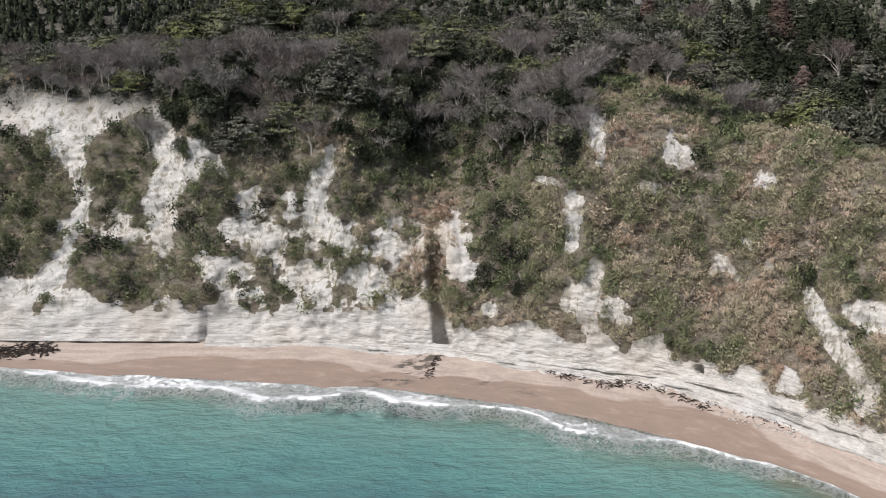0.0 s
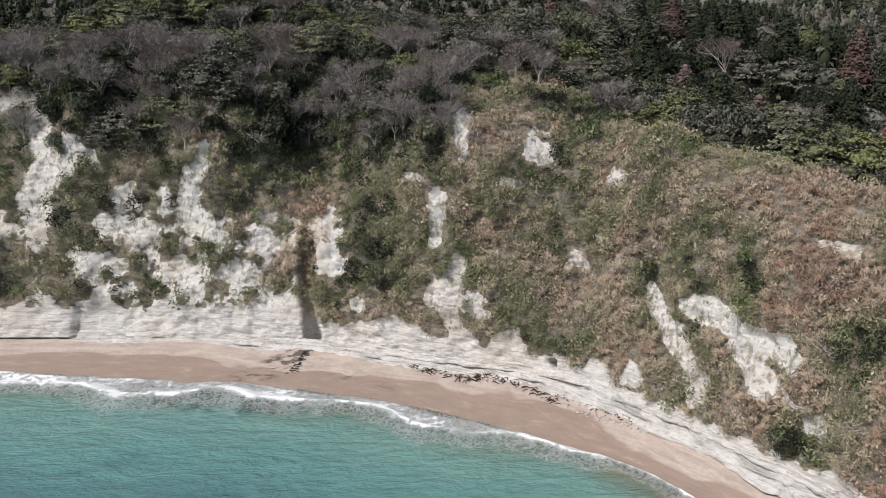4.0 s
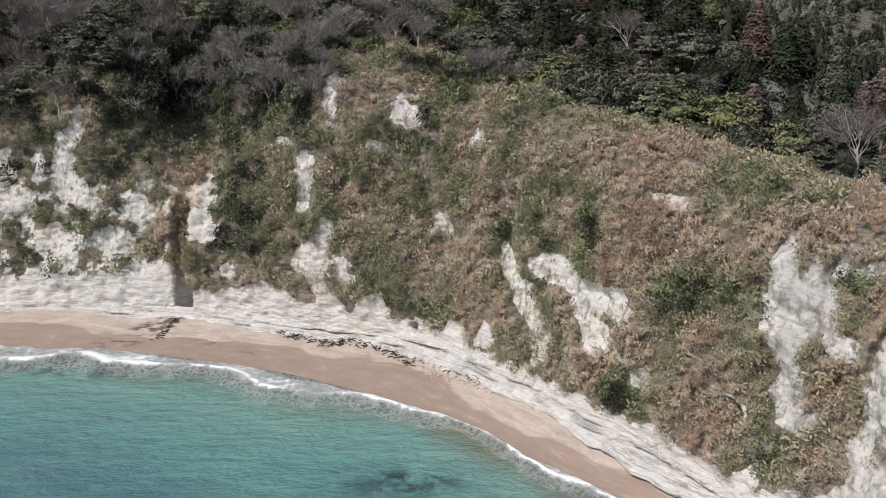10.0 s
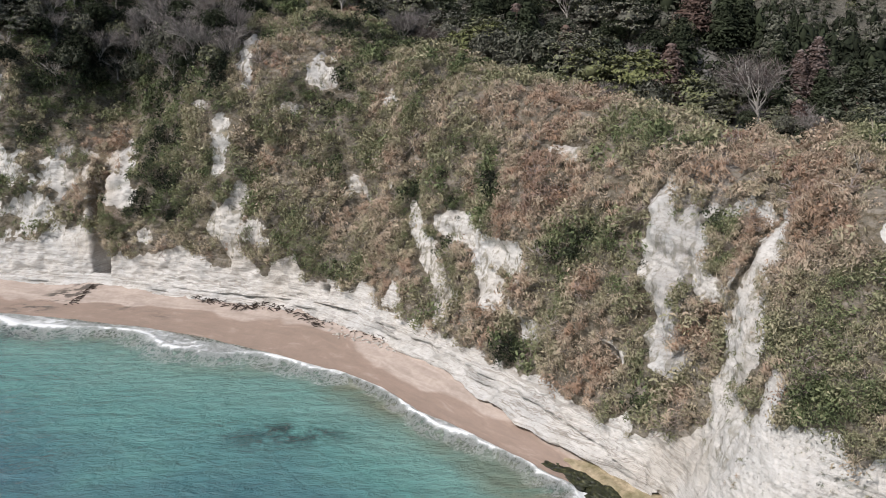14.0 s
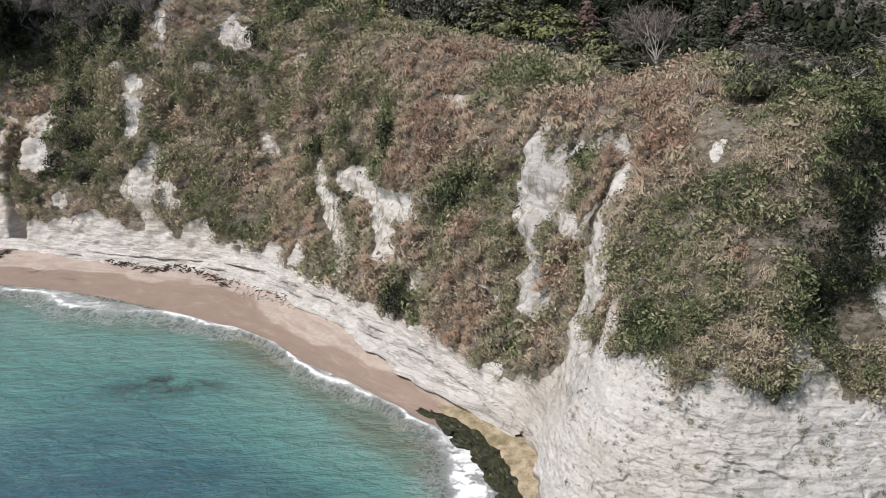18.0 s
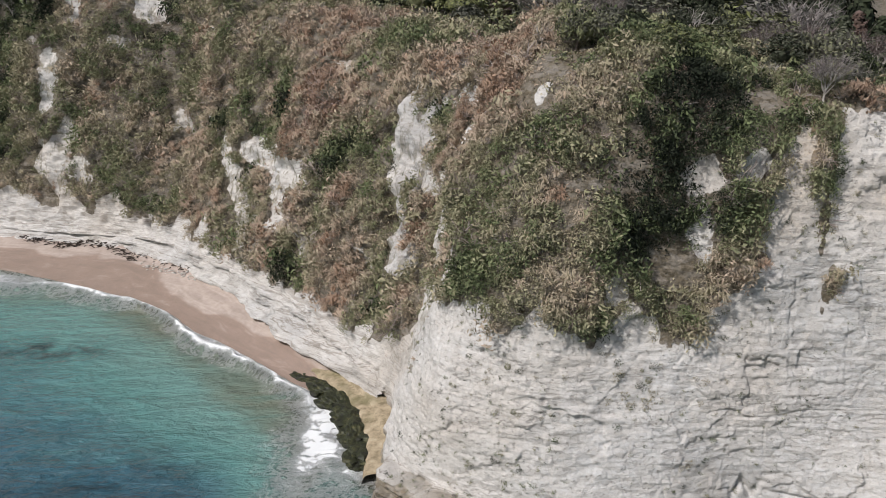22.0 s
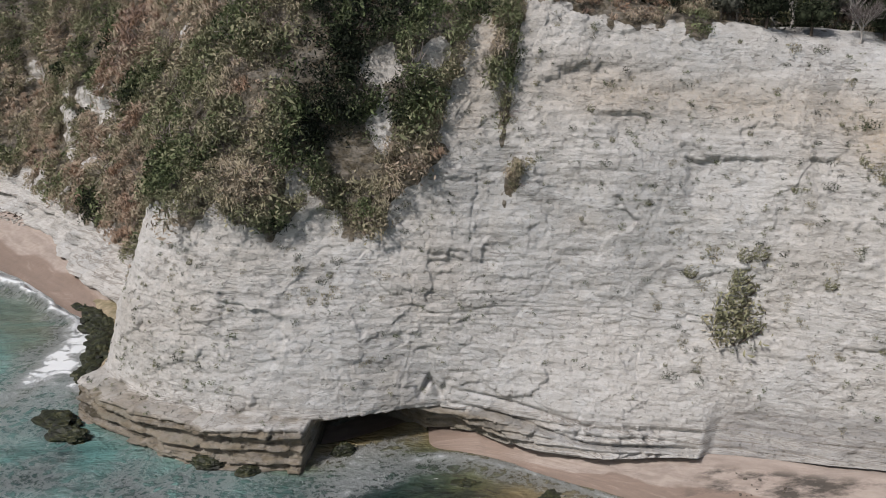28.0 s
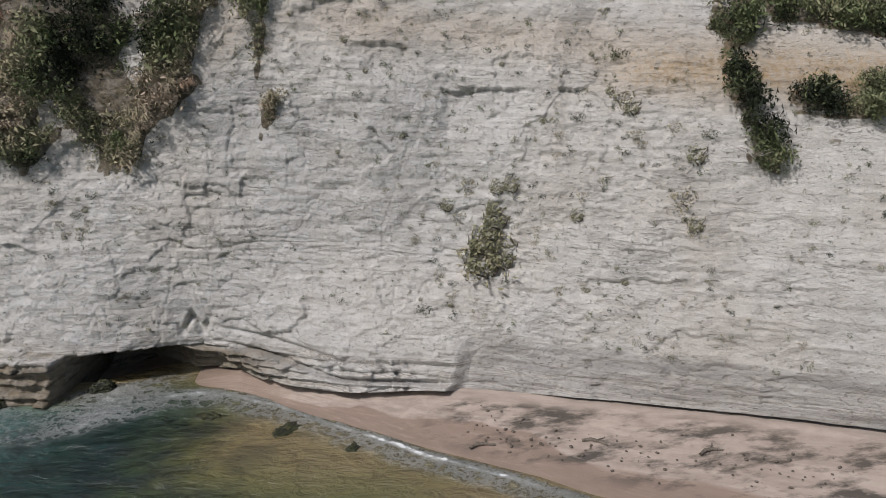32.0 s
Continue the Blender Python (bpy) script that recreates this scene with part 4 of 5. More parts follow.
def frames_of(up, rnd):
    n = len(up)
    a = unit(np.cross(up, unit(rnd.normal(size=(n, 3)))))
    return np.stack([a, np.cross(up, a), up], 2)          # columns


def spread(templates, kind, pos, up, size, tone, rnd):
    """Verts, faces and tone of all plants, each a turned and sized template."""
    vs, fs, ts, base = [], [], [], 0
    for k, (tv, tf) in enumerate(templates):
        m = np.where(kind == k)[0]
        if not len(m):
            continue
        R = frames_of(up[m], rnd) * size[m][:, None, None]
        v = np.einsum("nij,kj->nki", R, tv) + pos[m][:, None]
        f = tf[None] + (np.arange(len(m)) * len(tv))[:, None, None] + base
        vs.append(v.reshape(-1, 3))
        fs.append(f.reshape(-1, 4))
        ts.append(np.repeat(tone[m], len(tv)))
        base += len(m) * len(tv)
    return np.concatenate(vs), np.concatenate(fs), np.concatenate(ts)


# area and cover of each cell of the land, to draw places from
CA = np.linalg.norm(np.cross(LAND[1:, :-1] - LAND[:-1, :-1], LAND[:-1, 1:] - LAND[:-1, :-1]), axis=2)
CCOV = cov.reshape(LS.shape)[:-1, :-1]


def places(weight, count, rnd):
    w = (weight * CA).ravel()
    k = rnd.choice(len(w), count, p=w / w.sum())
    i, j = np.divmod(k, CA.shape[1])
    u, t = rnd.random((2, count))
    p = LAND[i, j] * ((1 - u) * (1 - t))[:, None] + LAND[i + 1, j] * (u * (1 - t))[:, None] + LAND[i, j + 1] * ((1 - u) * t)[:, None] + LAND[i + 1, j + 1] * (u * t)[:, None]
    return p, LAND_N[i, j], LS[i, j], LV[i, j]


# hue and painted slope shade of the plant cover: station, height, half sizes, tone, strength
HUES_AND_SHADE = [(2.5, 22, 1.0, 16, 0.15, 0.75), (5.0, 28, 0.6, 16, 0.26, 0.45), (3.75, 50, 0.75, 13, 0.03, 0.9), (4.35, 42, 0.35, 9, 0.09, 0.8), (6.3, 24, 0.6, 12, 0.52, 0.75), (5.6, 24, 0.3, 10, 0.44, 0.7), (4.6, 30, 0.3, 9, 0.12, 0.6), (16.15, 25, 0.45, 6, 0.05, 0.9), (2.1, 25, 0.28, 13, 0.15, 0.85), (1.5, 14, 0.4, 7, 0.2, 0.7), (5.5, 38, 0.5, 7, 0.30, 0.6), (7.7, 41, 0.6, 5.5, 0.64, 0.9), (8.2, 33, 0.55, 4.5, 0.76, 0.9), (9.2, 37.5, 0.7, 3.0, 0.66, 0.9), (10.4, 28, 0.5, 9, 0.24, 0.97), (9.9, 35.5, 0.3, 3, 0.70, 0.9), (11.3, 38, 1.0, 2.5, 0.45, 0.8), (10.8, 23, 0.5, 4, 0.36, 0.8), (11.68, 32, 0.55, 9, 0.0, 0.95),
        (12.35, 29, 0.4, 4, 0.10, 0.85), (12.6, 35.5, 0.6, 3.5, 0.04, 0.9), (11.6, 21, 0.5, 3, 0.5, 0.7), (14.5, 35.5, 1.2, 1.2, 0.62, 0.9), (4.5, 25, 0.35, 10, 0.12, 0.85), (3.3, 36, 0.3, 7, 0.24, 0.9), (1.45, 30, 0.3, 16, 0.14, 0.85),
        (1.0, 26, 0.25, 12, 0.18, 0.8), (3.0, 48, 0.25, 6, 0.68, 0.9), (4.9, 32, 0.25, 12, 0.40, 0.7)]


def clumps(p, cell, seed):
    """Rounded clumps: height of the dome over each place, 0 to 1, and a number for the clump it belongs to."""
    q = np.floor(p / cell).astype(np.int64)
    best, own = np.full(len(p), 9.0), np.zeros(len(p))
    for i in (-1, 0, 1):
        for j in (-1, 0, 1):
            for k in (-1, 0, 1):
                c = q + np.array([i, j, k])
                h = [hash_grid(c[:, 0], c[:, 1], c[:, 2], seed + e) for e in range(4)]
                d = np.linalg.norm(p / cell - c - np.stack(h[:3], 1), axis=1) / (0.75 + 0.5 * h[3])
                own = np.where(d < best, h[3] * 7.13 % 1, own)
                best = np.minimum(best, d)
    return np.sqrt(np.clip(1 - (best / 0.75) ** 2, 0, 1)), own


def hue(s, z, p, rnd):
    t = 0.40 + 1.25 * (fbm(p * 0.10, 3, 101) - 0.5) + 0.45 * (fbm(p * 0.45, 2, 107) - 0.5)
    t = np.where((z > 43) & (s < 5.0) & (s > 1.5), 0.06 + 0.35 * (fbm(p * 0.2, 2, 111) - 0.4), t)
    # blend in the zones, their shaded slopes as darker leaf tones
    for s0, z0, rs, rz, tone, k in HUES_AND_SHADE:
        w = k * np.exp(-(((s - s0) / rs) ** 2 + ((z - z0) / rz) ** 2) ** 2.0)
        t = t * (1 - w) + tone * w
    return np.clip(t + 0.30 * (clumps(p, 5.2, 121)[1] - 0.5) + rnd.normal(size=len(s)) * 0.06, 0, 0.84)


TEMPLATES = [bush_template(74, rng, 0.9, 0.155, 9, 0.6, 0.0, 0.36, 0.7) for _ in range(6)] + [grass_template(26, rng) for _ in range(3)] + [twig_template(34, rng) for _ in range(2)]
FINE = [bush_template(84, rng, 0.95, 0.145, 9, 0.6, 0.0, 0.38, 0.6) for _ in range(6)] + TEMPLATES[6:]


def cov_at(s, v):
    return cov.reshape(LS.shape)[np.searchsorted(s_axis, s).clip(0, len(s_axis) - 1), np.searchsorted(v_axis, v).clip(0, len(v_axis) - 1)]


def undergrowth(name, label, s0, s1, count, low, high, vmax=3.9, kit=TEMPLATES):
    w = CCOV * (LS[:-1, :-1] >= s0) * (LS[:-1, :-1] < s1) * (LV[:-1, :-1] < vmax) * step(CCOV, 0.35, 0.7)
    w = w + np.where(LS[:-1, :-1] < 4, 0.08, 0.06) * (LS[:-1, :-1] >= s0) * (LS[:-1, :-1] < min(s1, 9.9)) * (LV[:-1, :-1] < vmax) * (LV[:-1, :-1] > 0.9)
    for s1_, z1, rs, rz in ((8.5, 13.6, 0.075, 2.0), (6.0, 7.3, 0.06, 1.5), (6.95, 8.6, 0.04, 1.1)):
        w = w * (((LS[:-1, :-1] - s1_) / rs) ** 2 + ((LAND[:-1, :-1, 2] - z1) / rz) ** 2 > 1)
    p, n, s, v = places(w, count, rng)
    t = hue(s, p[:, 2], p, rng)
    up = unit(n * 0.8 + np.array([0, 0, 0.75]) + rng.normal(size=(count, 3)) * 0.2)
    size = rng.uniform(low, high, count) * (0.55 + 0.45 * step(cov_at(s, v), 0.2, 0.6)) * rng.choice([0.6, 0.9, 1.0, 1.1, 1.5, 2.0], count, p=[0.2, 0.25, 0.2, 0.15, 0.12, 0.08])
    r = rng.random(count)
    kind = np.where((t > 0.44) & (r < 0.55), rng.integers(6, 9, count), rng.integers(0, 6, count))
    kind = np.where((r > 0.93) | ((t > 0.84) & (r > 0.3)), rng.integers(9, 11, count), kind)
    size = np.where((kind >= 6) & (kind < 9), np.minimum(size, high) * 0.85, size)
    t = np.where(kind >= 9, rng.uniform(0.86, 1.0, count), t)
    vv, ff, tt = spread(kit, kind, p + n * ((2.5 * (clumps(p, 5.2, 121)[0] - 0.45) + 1.0 * (clumps(p, 2.3, 127)[0] - 0.45)) * (high / 1.35) ** 0.5 * step(cov_at(s, v), 0.5, 0.95) - 0.12)[:, None], up, size, t, rng)
    ob = mesh_object(name, vv, ff, LEAF, False, {"tone": tt})
    return tagged(ob, label, "shrubs", "", "stuff")


undergrowth("shrub_cover", "dark green and brown scrub on the tall pale cliff", 0.0, 3.9, 5000, 0.8, 1.6)
undergrowth("shrub_cover", "olive scrub and dry grass on the slope beside the gully", 3.9, 6.2, 5200, 0.75, 1.5, 4.05)
undergrowth("shrub_cover", "tan and russet scrub with dry tussocks over the bay", 6.2, 9.2, 6600, 0.75, 1.35, 4.15)
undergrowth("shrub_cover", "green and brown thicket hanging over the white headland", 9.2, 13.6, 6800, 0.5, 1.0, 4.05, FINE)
undergrowth("shrub_cover", "dark green shrubs hanging on the white wall", 15.6, 16.7, 520, 0.5, 1.0, 2.75, FINE)
undergrowth("shrub_cover", "dry brush and grass along the edge of the headland", 13.0, 17.0, 2600, 0.4, 0.8, 4.1, FINE)

# ---------------------------------------------------------------- trees


def make_bark(name, a, b):
    m = Nodes(name)
    n = m.noise(m.coords((3, 3, 0.8)), 2.0, 5, 0.6)
    m.bump(n, 0.4, 0.03)
    return m.done(m.mix(m.ramp(n, [(0.35, 0.0), (0.65, 1.0)]), a, b), 0.9, 0.2)


def make_crown():
    m = Nodes("tree_leaves")
    rnd = m.add("ShaderNodeNewGeometry").outputs["Random Per Island"]
    own = m.add("ShaderNodeObjectInfo").outputs["Random"]
    t = m.math("ADD", m.attr("tone"), m.math("MULTIPLY", m.math("SUBTRACT", own, 0.5), 0.16))
    t = m.math("ADD", t, m.math("MULTIPLY", m.math("SUBTRACT", rnd, 0.5), 0.10), True)
    c = m.ramp(t, [(0.0, (0.018, 0.022, 0.014)), (0.22, (0.042, 0.051, 0.030)), (0.40, (0.140, 0.138, 0.116)), (0.54, (0.150, 0.165, 0.066)), (0.64, (0.140, 0.118, 0.098)), (0.73, (0.092, 0.060, 0.048)), (0.82, (0.130, 0.100, 0.092)), (0.88, (0.165, 0.146, 0.138)), (1.0, (0.235, 0.215, 0.205))])
    hsv = m.add("ShaderNodeHueSaturation", Color=c, Value=m.math("ADD", 0.65, m.math("MULTIPLY", rnd, 0.7)))
    return m.done(hsv.outputs[0], 0.85, 0.08)


GREY_BARK = make_bark("grey_bark", (0.28, 0.26, 0.235), (0.46, 0.43, 0.40))
BARK, PALE_BARK, CROWN = make_bark("bark", (0.07, 0.055, 0.045), (0.15, 0.125, 0.105)), make_bark("weathered_wood", (0.30, 0.275, 0.25), (0.46, 0.43, 0.40)), make_crown()


def tube(points, radii, sides=6):
    """A tapered, jointed tube along the points."""
    pts = np.asarray(points, float)
    d = unit(np.gradient(pts, axis=0))
    a = unit(np.cross(d, np.array([0.31, 0.77, 0.2])))
    b = np.cross(d, a)
    t = np.linspace(0, 2 * np.pi, sides, endpoint=False)
    ring = pts[:, None] + (np.cos(t)[None, :, None] * a[:, None] + np.sin(t)[None, :, None] * b[:, None]) * np.asarray(radii)[:, None, None]
    n = len(pts)
    i, j = np.meshgrid(np.arange(n - 1), np.arange(sides), indexing="ij")
    f = np.stack([i * sides + j, i * sides + (j + 1) % sides, (i + 1) * sides + (j + 1) % sides, (i + 1) * sides + j], 2).reshape(-1, 4)
    return ring.reshape(-1, 3), f


def limb(a, b, r, rnd, bend=0.12):
    """A branch from a to b with a kink."""
    a, b = np.asarray(a, float), np.asarray(b, float)
    L = np.linalg.norm(b - a)
    pts = [a + (b - a) * k + rnd.normal(size=3) * bend * L * (k * (1 - k) * 2) for k in (0, 0.35, 0.7, 1)]
    return tube(pts, [r, r * 0.75, r * 0.5, r * 0.2], 5)


def tree(name, label, trunk, crown, tone, bark, crown_name="crown", category="tree"):
    """An Empty at the base with the trunk (and limbs) and the crown under it."""
    top = new(name)
    mesh_object("trunk", *trunk, bark, True, None, top)
    if crown is not None:
        tagged(mesh_object(crown_name, *crown, CROWN, False, {"tone": np.full(len(crown[0]), tone)}, top), kind="stuff")
    return tagged(top, label, category)


def wind_tree(rnd):
    """Low, wide evergreen with flat tiered pads, combed by the wind. Unit: metres."""
    h = rnd.uniform(4.2, 5.6)
    lean = rnd.normal(size=2) * 0.5
    head = np.array([lean[0], lean[1], h * 0.62])
    parts = [tube([(0, 0, -0.6), (lean[0] * 0.3, lean[1] * 0.3, h * 0.3), head], [0.26, 0.2, 0.14])]
    wide, tall = rnd.uniform(3.3, 4.2), h * 0.62
    leaves = [mass(head + [0, 0, tall * 0.1], (wide * 0.44, wide * 0.44, tall * 0.36), rnd, 0.25)]
    for k in range(130):
        d = unit(rnd.normal(size=3) + np.array([0, 0, 0.55]))
        d[2] = max(d[2], -0.35)
        swell = 0.72 + 0.55 * fbm(d[None] * 2.1 + h * 9, 2, 161)[0]
        c = head + d * np.array([wide, wide, tall]) * swell * rnd.uniform(0.9, 1.06)
        if k % 9 == 0:
            parts.append(limb(head * rnd.uniform(0.6, 1.0), c - [0, 0, 0.25], 0.09, rnd))
        n, r = 13, rnd.uniform(0.55, 0.95)
        o = rnd.normal(size=(n, 3)) * np.array([r * 0.55, r * 0.55, 0.10])
        leaves.append(leaf_quads(c + o, unit(np.array([0, 0, 1.0]) + d * 0.7 + rnd.normal(size=(n, 3)) * 0.5), rnd.uniform(0.16, 0.32, n), 0.55, rnd))
    return join(parts), join(leaves)


def cedar(rnd):
    h = rnd.uniform(8.5, 10.5)
    leaves = []
    parts = [tube([(0, 0, -0.6), (0.05, 0, h * 0.5), (0, 0, h)], [0.28, 0.18, 0.03])]
    for k in range(17):
        z = h * (0.16 + 0.83 * k / 16)
        r = (1 - k / 17.5) ** 0.65 * h * 0.37 * rnd.uniform(0.75, 1.2) + 0.2
        leaves.append(mass((0, 0, z - 0.2 * r), (r * 0.7, r * 0.7, 0.5), rnd, 0.3))
        n = int(18 + 50 * r / 2.6)
        ang = rnd.uniform(0, 2 * np.pi, n)
        rad = r * np.sqrt(rnd.uniform(0.45, 1.1, n))
        c = np.stack([np.cos(ang) * rad, np.sin(ang) * rad, z - 0.35 * rad + rnd.normal(size=n) * 0.16], 1)
        out = np.stack([np.cos(ang), np.sin(ang), 0.9 + 0 * ang], 1)
        leaves.append(leaf_quads(c, unit(out + rnd.normal(size=(n, 3)) * 0.4), rnd.uniform(0.22, 0.42, n), 0.5, rnd))
        if k % 3 == 0:
            for a in (0.3, 2.4, 4.5):
                parts.append(limb((0, 0, z), (np.cos(a + k) * r * 0.7, np.sin(a + k) * r * 0.7, z - 0.25 * r), 0.05, rnd))
    return join(parts), join(leaves)


def round_tree(rnd):
    h = rnd.uniform(5.5, 7.0)
    v, f = bush_template(1400, rnd, 0.95, 0.085, 18, 0.6, 0.36)
    v = v * np.array([3.3, 3.3, h * 0.56]) + np.array([0, 0, h * 0.34])
    parts = [tube([(0, 0, -0.6), (0.2, 0.1, h * 0.3), (0.1, -0.2, h * 0.55)], [0.25, 0.2, 0.1])]
    for k in range(6):
        a = k * 1.05
        parts.append(limb((0.1, 0, h * 0.3), (np.cos(a) * 1.9, np.sin(a) * 1.9, h * rnd.uniform(0.5, 0.75)), 0.09, rnd))
    return join(parts), (v, f)


def bare_tree(rnd, twigs=1300, high=7.0, spread_=1.6):
    """Leafless tree with a fan of forking limbs and a haze of fine twigs."""
    parts, ends = [], []
    parts.append(tube([(0, 0, -0.5), (0.15, 0.1, high * 0.18), (0.1, 0, high * 0.34)], [0.19, 0.16, 0.12]))
    for k in range(8):
        a = k * 2.4 + rnd.uniform(-0.3, 0.3)
        r = rnd.uniform(0.7, 1.9) * spread_
        mid = np.array([np.cos(a) * r * 0.5, np.sin(a) * r * 0.5, high * rnd.uniform(0.45, 0.6)])
        parts.append(limb((0.1, 0, high * rnd.uniform(0.2, 0.34)), mid, 0.095, rnd))
        for j in range(4):
            e = mid + np.array([np.cos(a) * r * 0.6, np.sin(a) * r * 0.6, high * 0.25]) + rnd.normal(size=3) * np.array([0.6, 0.6, 0.4])
            parts.append(limb(mid, e, 0.05, rnd, 0.2))
            ends += [mid * 0.5 + e * 0.5, e]
    ends = np.array(ends)
    if not twigs:
        return join(parts), None
    c = ends[rnd.integers(0, len(ends), twigs)] + rnd.normal(size=(twigs, 3)) * 0.38
    d = unit(rnd.normal(size=(twigs, 3)) * 0.55 + np.array([0, 0, 0.7]) + c * np.array([0.25, 0.25, 0]))
    side = unit(np.cross(d, rnd.normal(size=(twigs, 3)))) * 0.032
    e = c + d * rnd.uniform(0.4, 1.0, twigs)[:, None]
    v = np.stack([c - side, c + side, e + side * 0.3, e - side * 0.3], 1).reshape(-1, 3)
    return join(parts), (v, np.arange(4 * twigs).reshape(twigs, 4))


tr = np.random.default_rng(21)
KINDS = {
    "pine": [tree("pine_tree", "low wind-combed evergreen with flat grey-green tiers", *wind_tree(tr), t, BARK) for t in (0.30, 0.40, 0.47, 0.42)],
    "lime": [tree("broadleaf_tree", "rounded broadleaf tree with fresh yellow-green leaves", *round_tree(tr), 0.52, BARK)],
    # green cedars toned down, the valley's shadow put into their leaf colour
    "cedar": [tree("cedar_tree", "dark green conical cedar in the wooded valley", *cedar(tr), t, BARK) for t in (0.10, 0.22)],
    "rust": [tree("cedar_tree", "cedar with rusty red-brown winter foliage", *cedar(tr), 0.73, BARK) for _ in range(2)],
    "round": [tree("broadleaf_tree", "dense rounded evergreen with dark green leaves", *round_tree(tr), t, BARK) for t in (0.08, 0.24, 0.38)],
    "bare": [tree("bare_tree", "leafless grey-brown tree with fine twigs", *bare_tree(tr), 0.90, GREY_BARK, "twig_crown") for _ in range(3)],
    "dead": [tree("dead_tree", "bleached dead tree with forked white limbs", *bare_tree(tr, 0, 5.0, 1.2), 1.0, PALE_BARK) for _ in range(2)],
}
GROUPS = {"pine": "wind-combed trees on the crest", "lime": "fresh green trees in the wood", "cedar": "cedars in the valley", "rust": "rusty cedars", "round": "evergreens behind the crest", "bare": "leafless trees on the crest", "dead": "dead trees"}
used = {k: 0 for k in KINDS}


def plant(kind, p, size):
    """A tree of the kind at p: the first ones are the originals, the rest copies."""
    pool = KINDS[kind]
    n = used[kind]
    used[kind] += 1
    ob = pool[n % len(pool)]
    m = pose(*p, 0, 0, tr.uniform(0, 360)) @ Matrix.Scale(size, 4)
    if n < len(pool):
        ob.matrix_world = m
        ob["group"] = GROUPS[kind]
        return ob
    base = ob.scale.copy()
    ob.scale = (1, 1, 1)
    made = copy_thing(ob, m)
    ob.scale = base
    return made


def apart(points, gap):
    """Indices of points that keep the gap to those taken before."""
    taken, out = {}, []
    for k, (x, y, _) in enumerate(points):
        cell = (int(x // gap), int(y // gap))
        if all((x - a) ** 2 + (y - b) ** 2 > gap * gap for i in (-1, 0, 1) for j in (-1, 0, 1) for a, b in taken.get((cell[0] + i, cell[1] + j), ())):
            taken.setdefault(cell, []).append((x, y))
            out.append(k)
    return out


sl, vl = LS[:-1, :-1], LV[:-1, :-1]
# steep wooded slope above the tall cliff: leafless trees among dark evergreens
p, n, s, v = places(CCOV * (vl > 2.75) * (vl < 3.6) * (sl > 1.6) * (sl < 5.0) * (LAND[:-1, :-1, 2] > 41), 900, tr)
for k in apart(p, 3.0)[:200]:
    r = tr.random()
    plant("bare" if r < 0.40 else "dead" if r < 0.50 else "pine" if r < 0.62 else "round", p[k] - [0, 0, 0.3], tr.uniform(0.9, 1.5))
# crest: leafless and wind-combed trees
p, n, s, v = places((vl > np.interp(sl, [5.0, 5.6, 6.2], [3.5, 3.9, 4.22])) * (vl < 4.4) * (sl > 0.7) * (sl < 9.6) * 1.0, 2600, tr)
for k in apart(p, 3.9)[:240]:
    grey = fbm(p[k][None] * 0.1, 2, 131)[0] + (0.12 if s[k] < 5.7 else -0.05)
    kind = "bare" if grey > 0.60 else ("dead" if tr.random() < 0.03 else ("pine" if tr.random() < 0.80 else "round"))
    plant(kind, p[k] - [0, 0, 0.2], tr.uniform(0.85, 1.25) * (0.95 if v[k] < 3.8 else 1.2) * (0.55 if s[k] > 7 else 1))
# brow of the headland: low dark scrub trees, bleached trunks
p, n, s, v = places((vl > 3.25) * (vl < 4.5) * (sl > 9.9) * (sl < 16.5) * 1.0, 1500, tr)
for k in apart(p, 2.4)[:170]:
    r = tr.random()
    plant("bare" if r < 0.22 else "dead" if r < 0.34 else "round" if r < 0.75 else "pine", p[k] - [0, 0, 0.2], tr.uniform(0.4, 0.65) if v[k] < 3.9 else tr.uniform(0.6, 0.9))
# wood behind the crest and in the valley
p, n, s, v = places((vl > 4.25) * (vl < 5.09) * (sl > 1.0) * (sl < 14.5) * 1.0, 6000, tr)
for k in apart(p, 4.7)[:620]:
    valley = step(s[k], 5.4, 6.6) * step(v[k], 4.35, 4.6)
    r = tr.random()
    if valley > 0.5 and r < 0.46:
        kind = "rust" if fbm(p[k][None] * 0.045, 2, 141)[0] > 0.49 and r < 0.15 else "cedar"
    else:
        kind = "pine" if r < 0.70 else "lime" if r < 0.76 else "round" if r < 0.96 else "bare"
    kind = "round" if kind == "pine" and used["pine"] > 292 else kind
    if kind == "round" and used["round"] + used["lime"] > 290:
        continue
    plant(kind, p[k] - [0, 0, 0.2], tr.uniform(1.05, 1.6) * (1.0 if kind in ("cedar", "rust") else 1.2))
# every kind stands somewhere in the wood
p, n, s, v = places((vl > 4.3) * (vl < 4.9) * (sl > 5.5) * (sl < 9.0) * 1.0, 40, tr)
for k, kind in enumerate(kind for kind in KINDS for _ in KINDS[kind][used[kind]:]):
    plant(kind, p[k] - [0, 0, 0.2], 1.1)
# dark undergrowth below the trees
p, n, s, v = places((vl > np.interp(sl, [5.0, 5.6, 6.2, 9.4, 9.8], [3.5, 3.9, 4.25, 4.25, 3.6])) * (vl < 5.1) * (sl > 0.6) * (sl < 16) * 1.0, 4200, tr)
low = np.where(s > 9.8, tr.uniform(0.9, 1.6, len(p)), tr.uniform(1.5, 2.8, len(p)))
vv, ff, tt = spread([bush_template(62, tr, 0.8, 0.15, 6, 0.6) for _ in range(4)], tr.integers(0, 4, len(p)), p - [0, 0, 0.2], np.tile([0, 0, 1.0], (len(p), 1)), low, np.clip(0.14 + tr.normal(size=len(p)) * 0.1, 0, 0.5), tr)
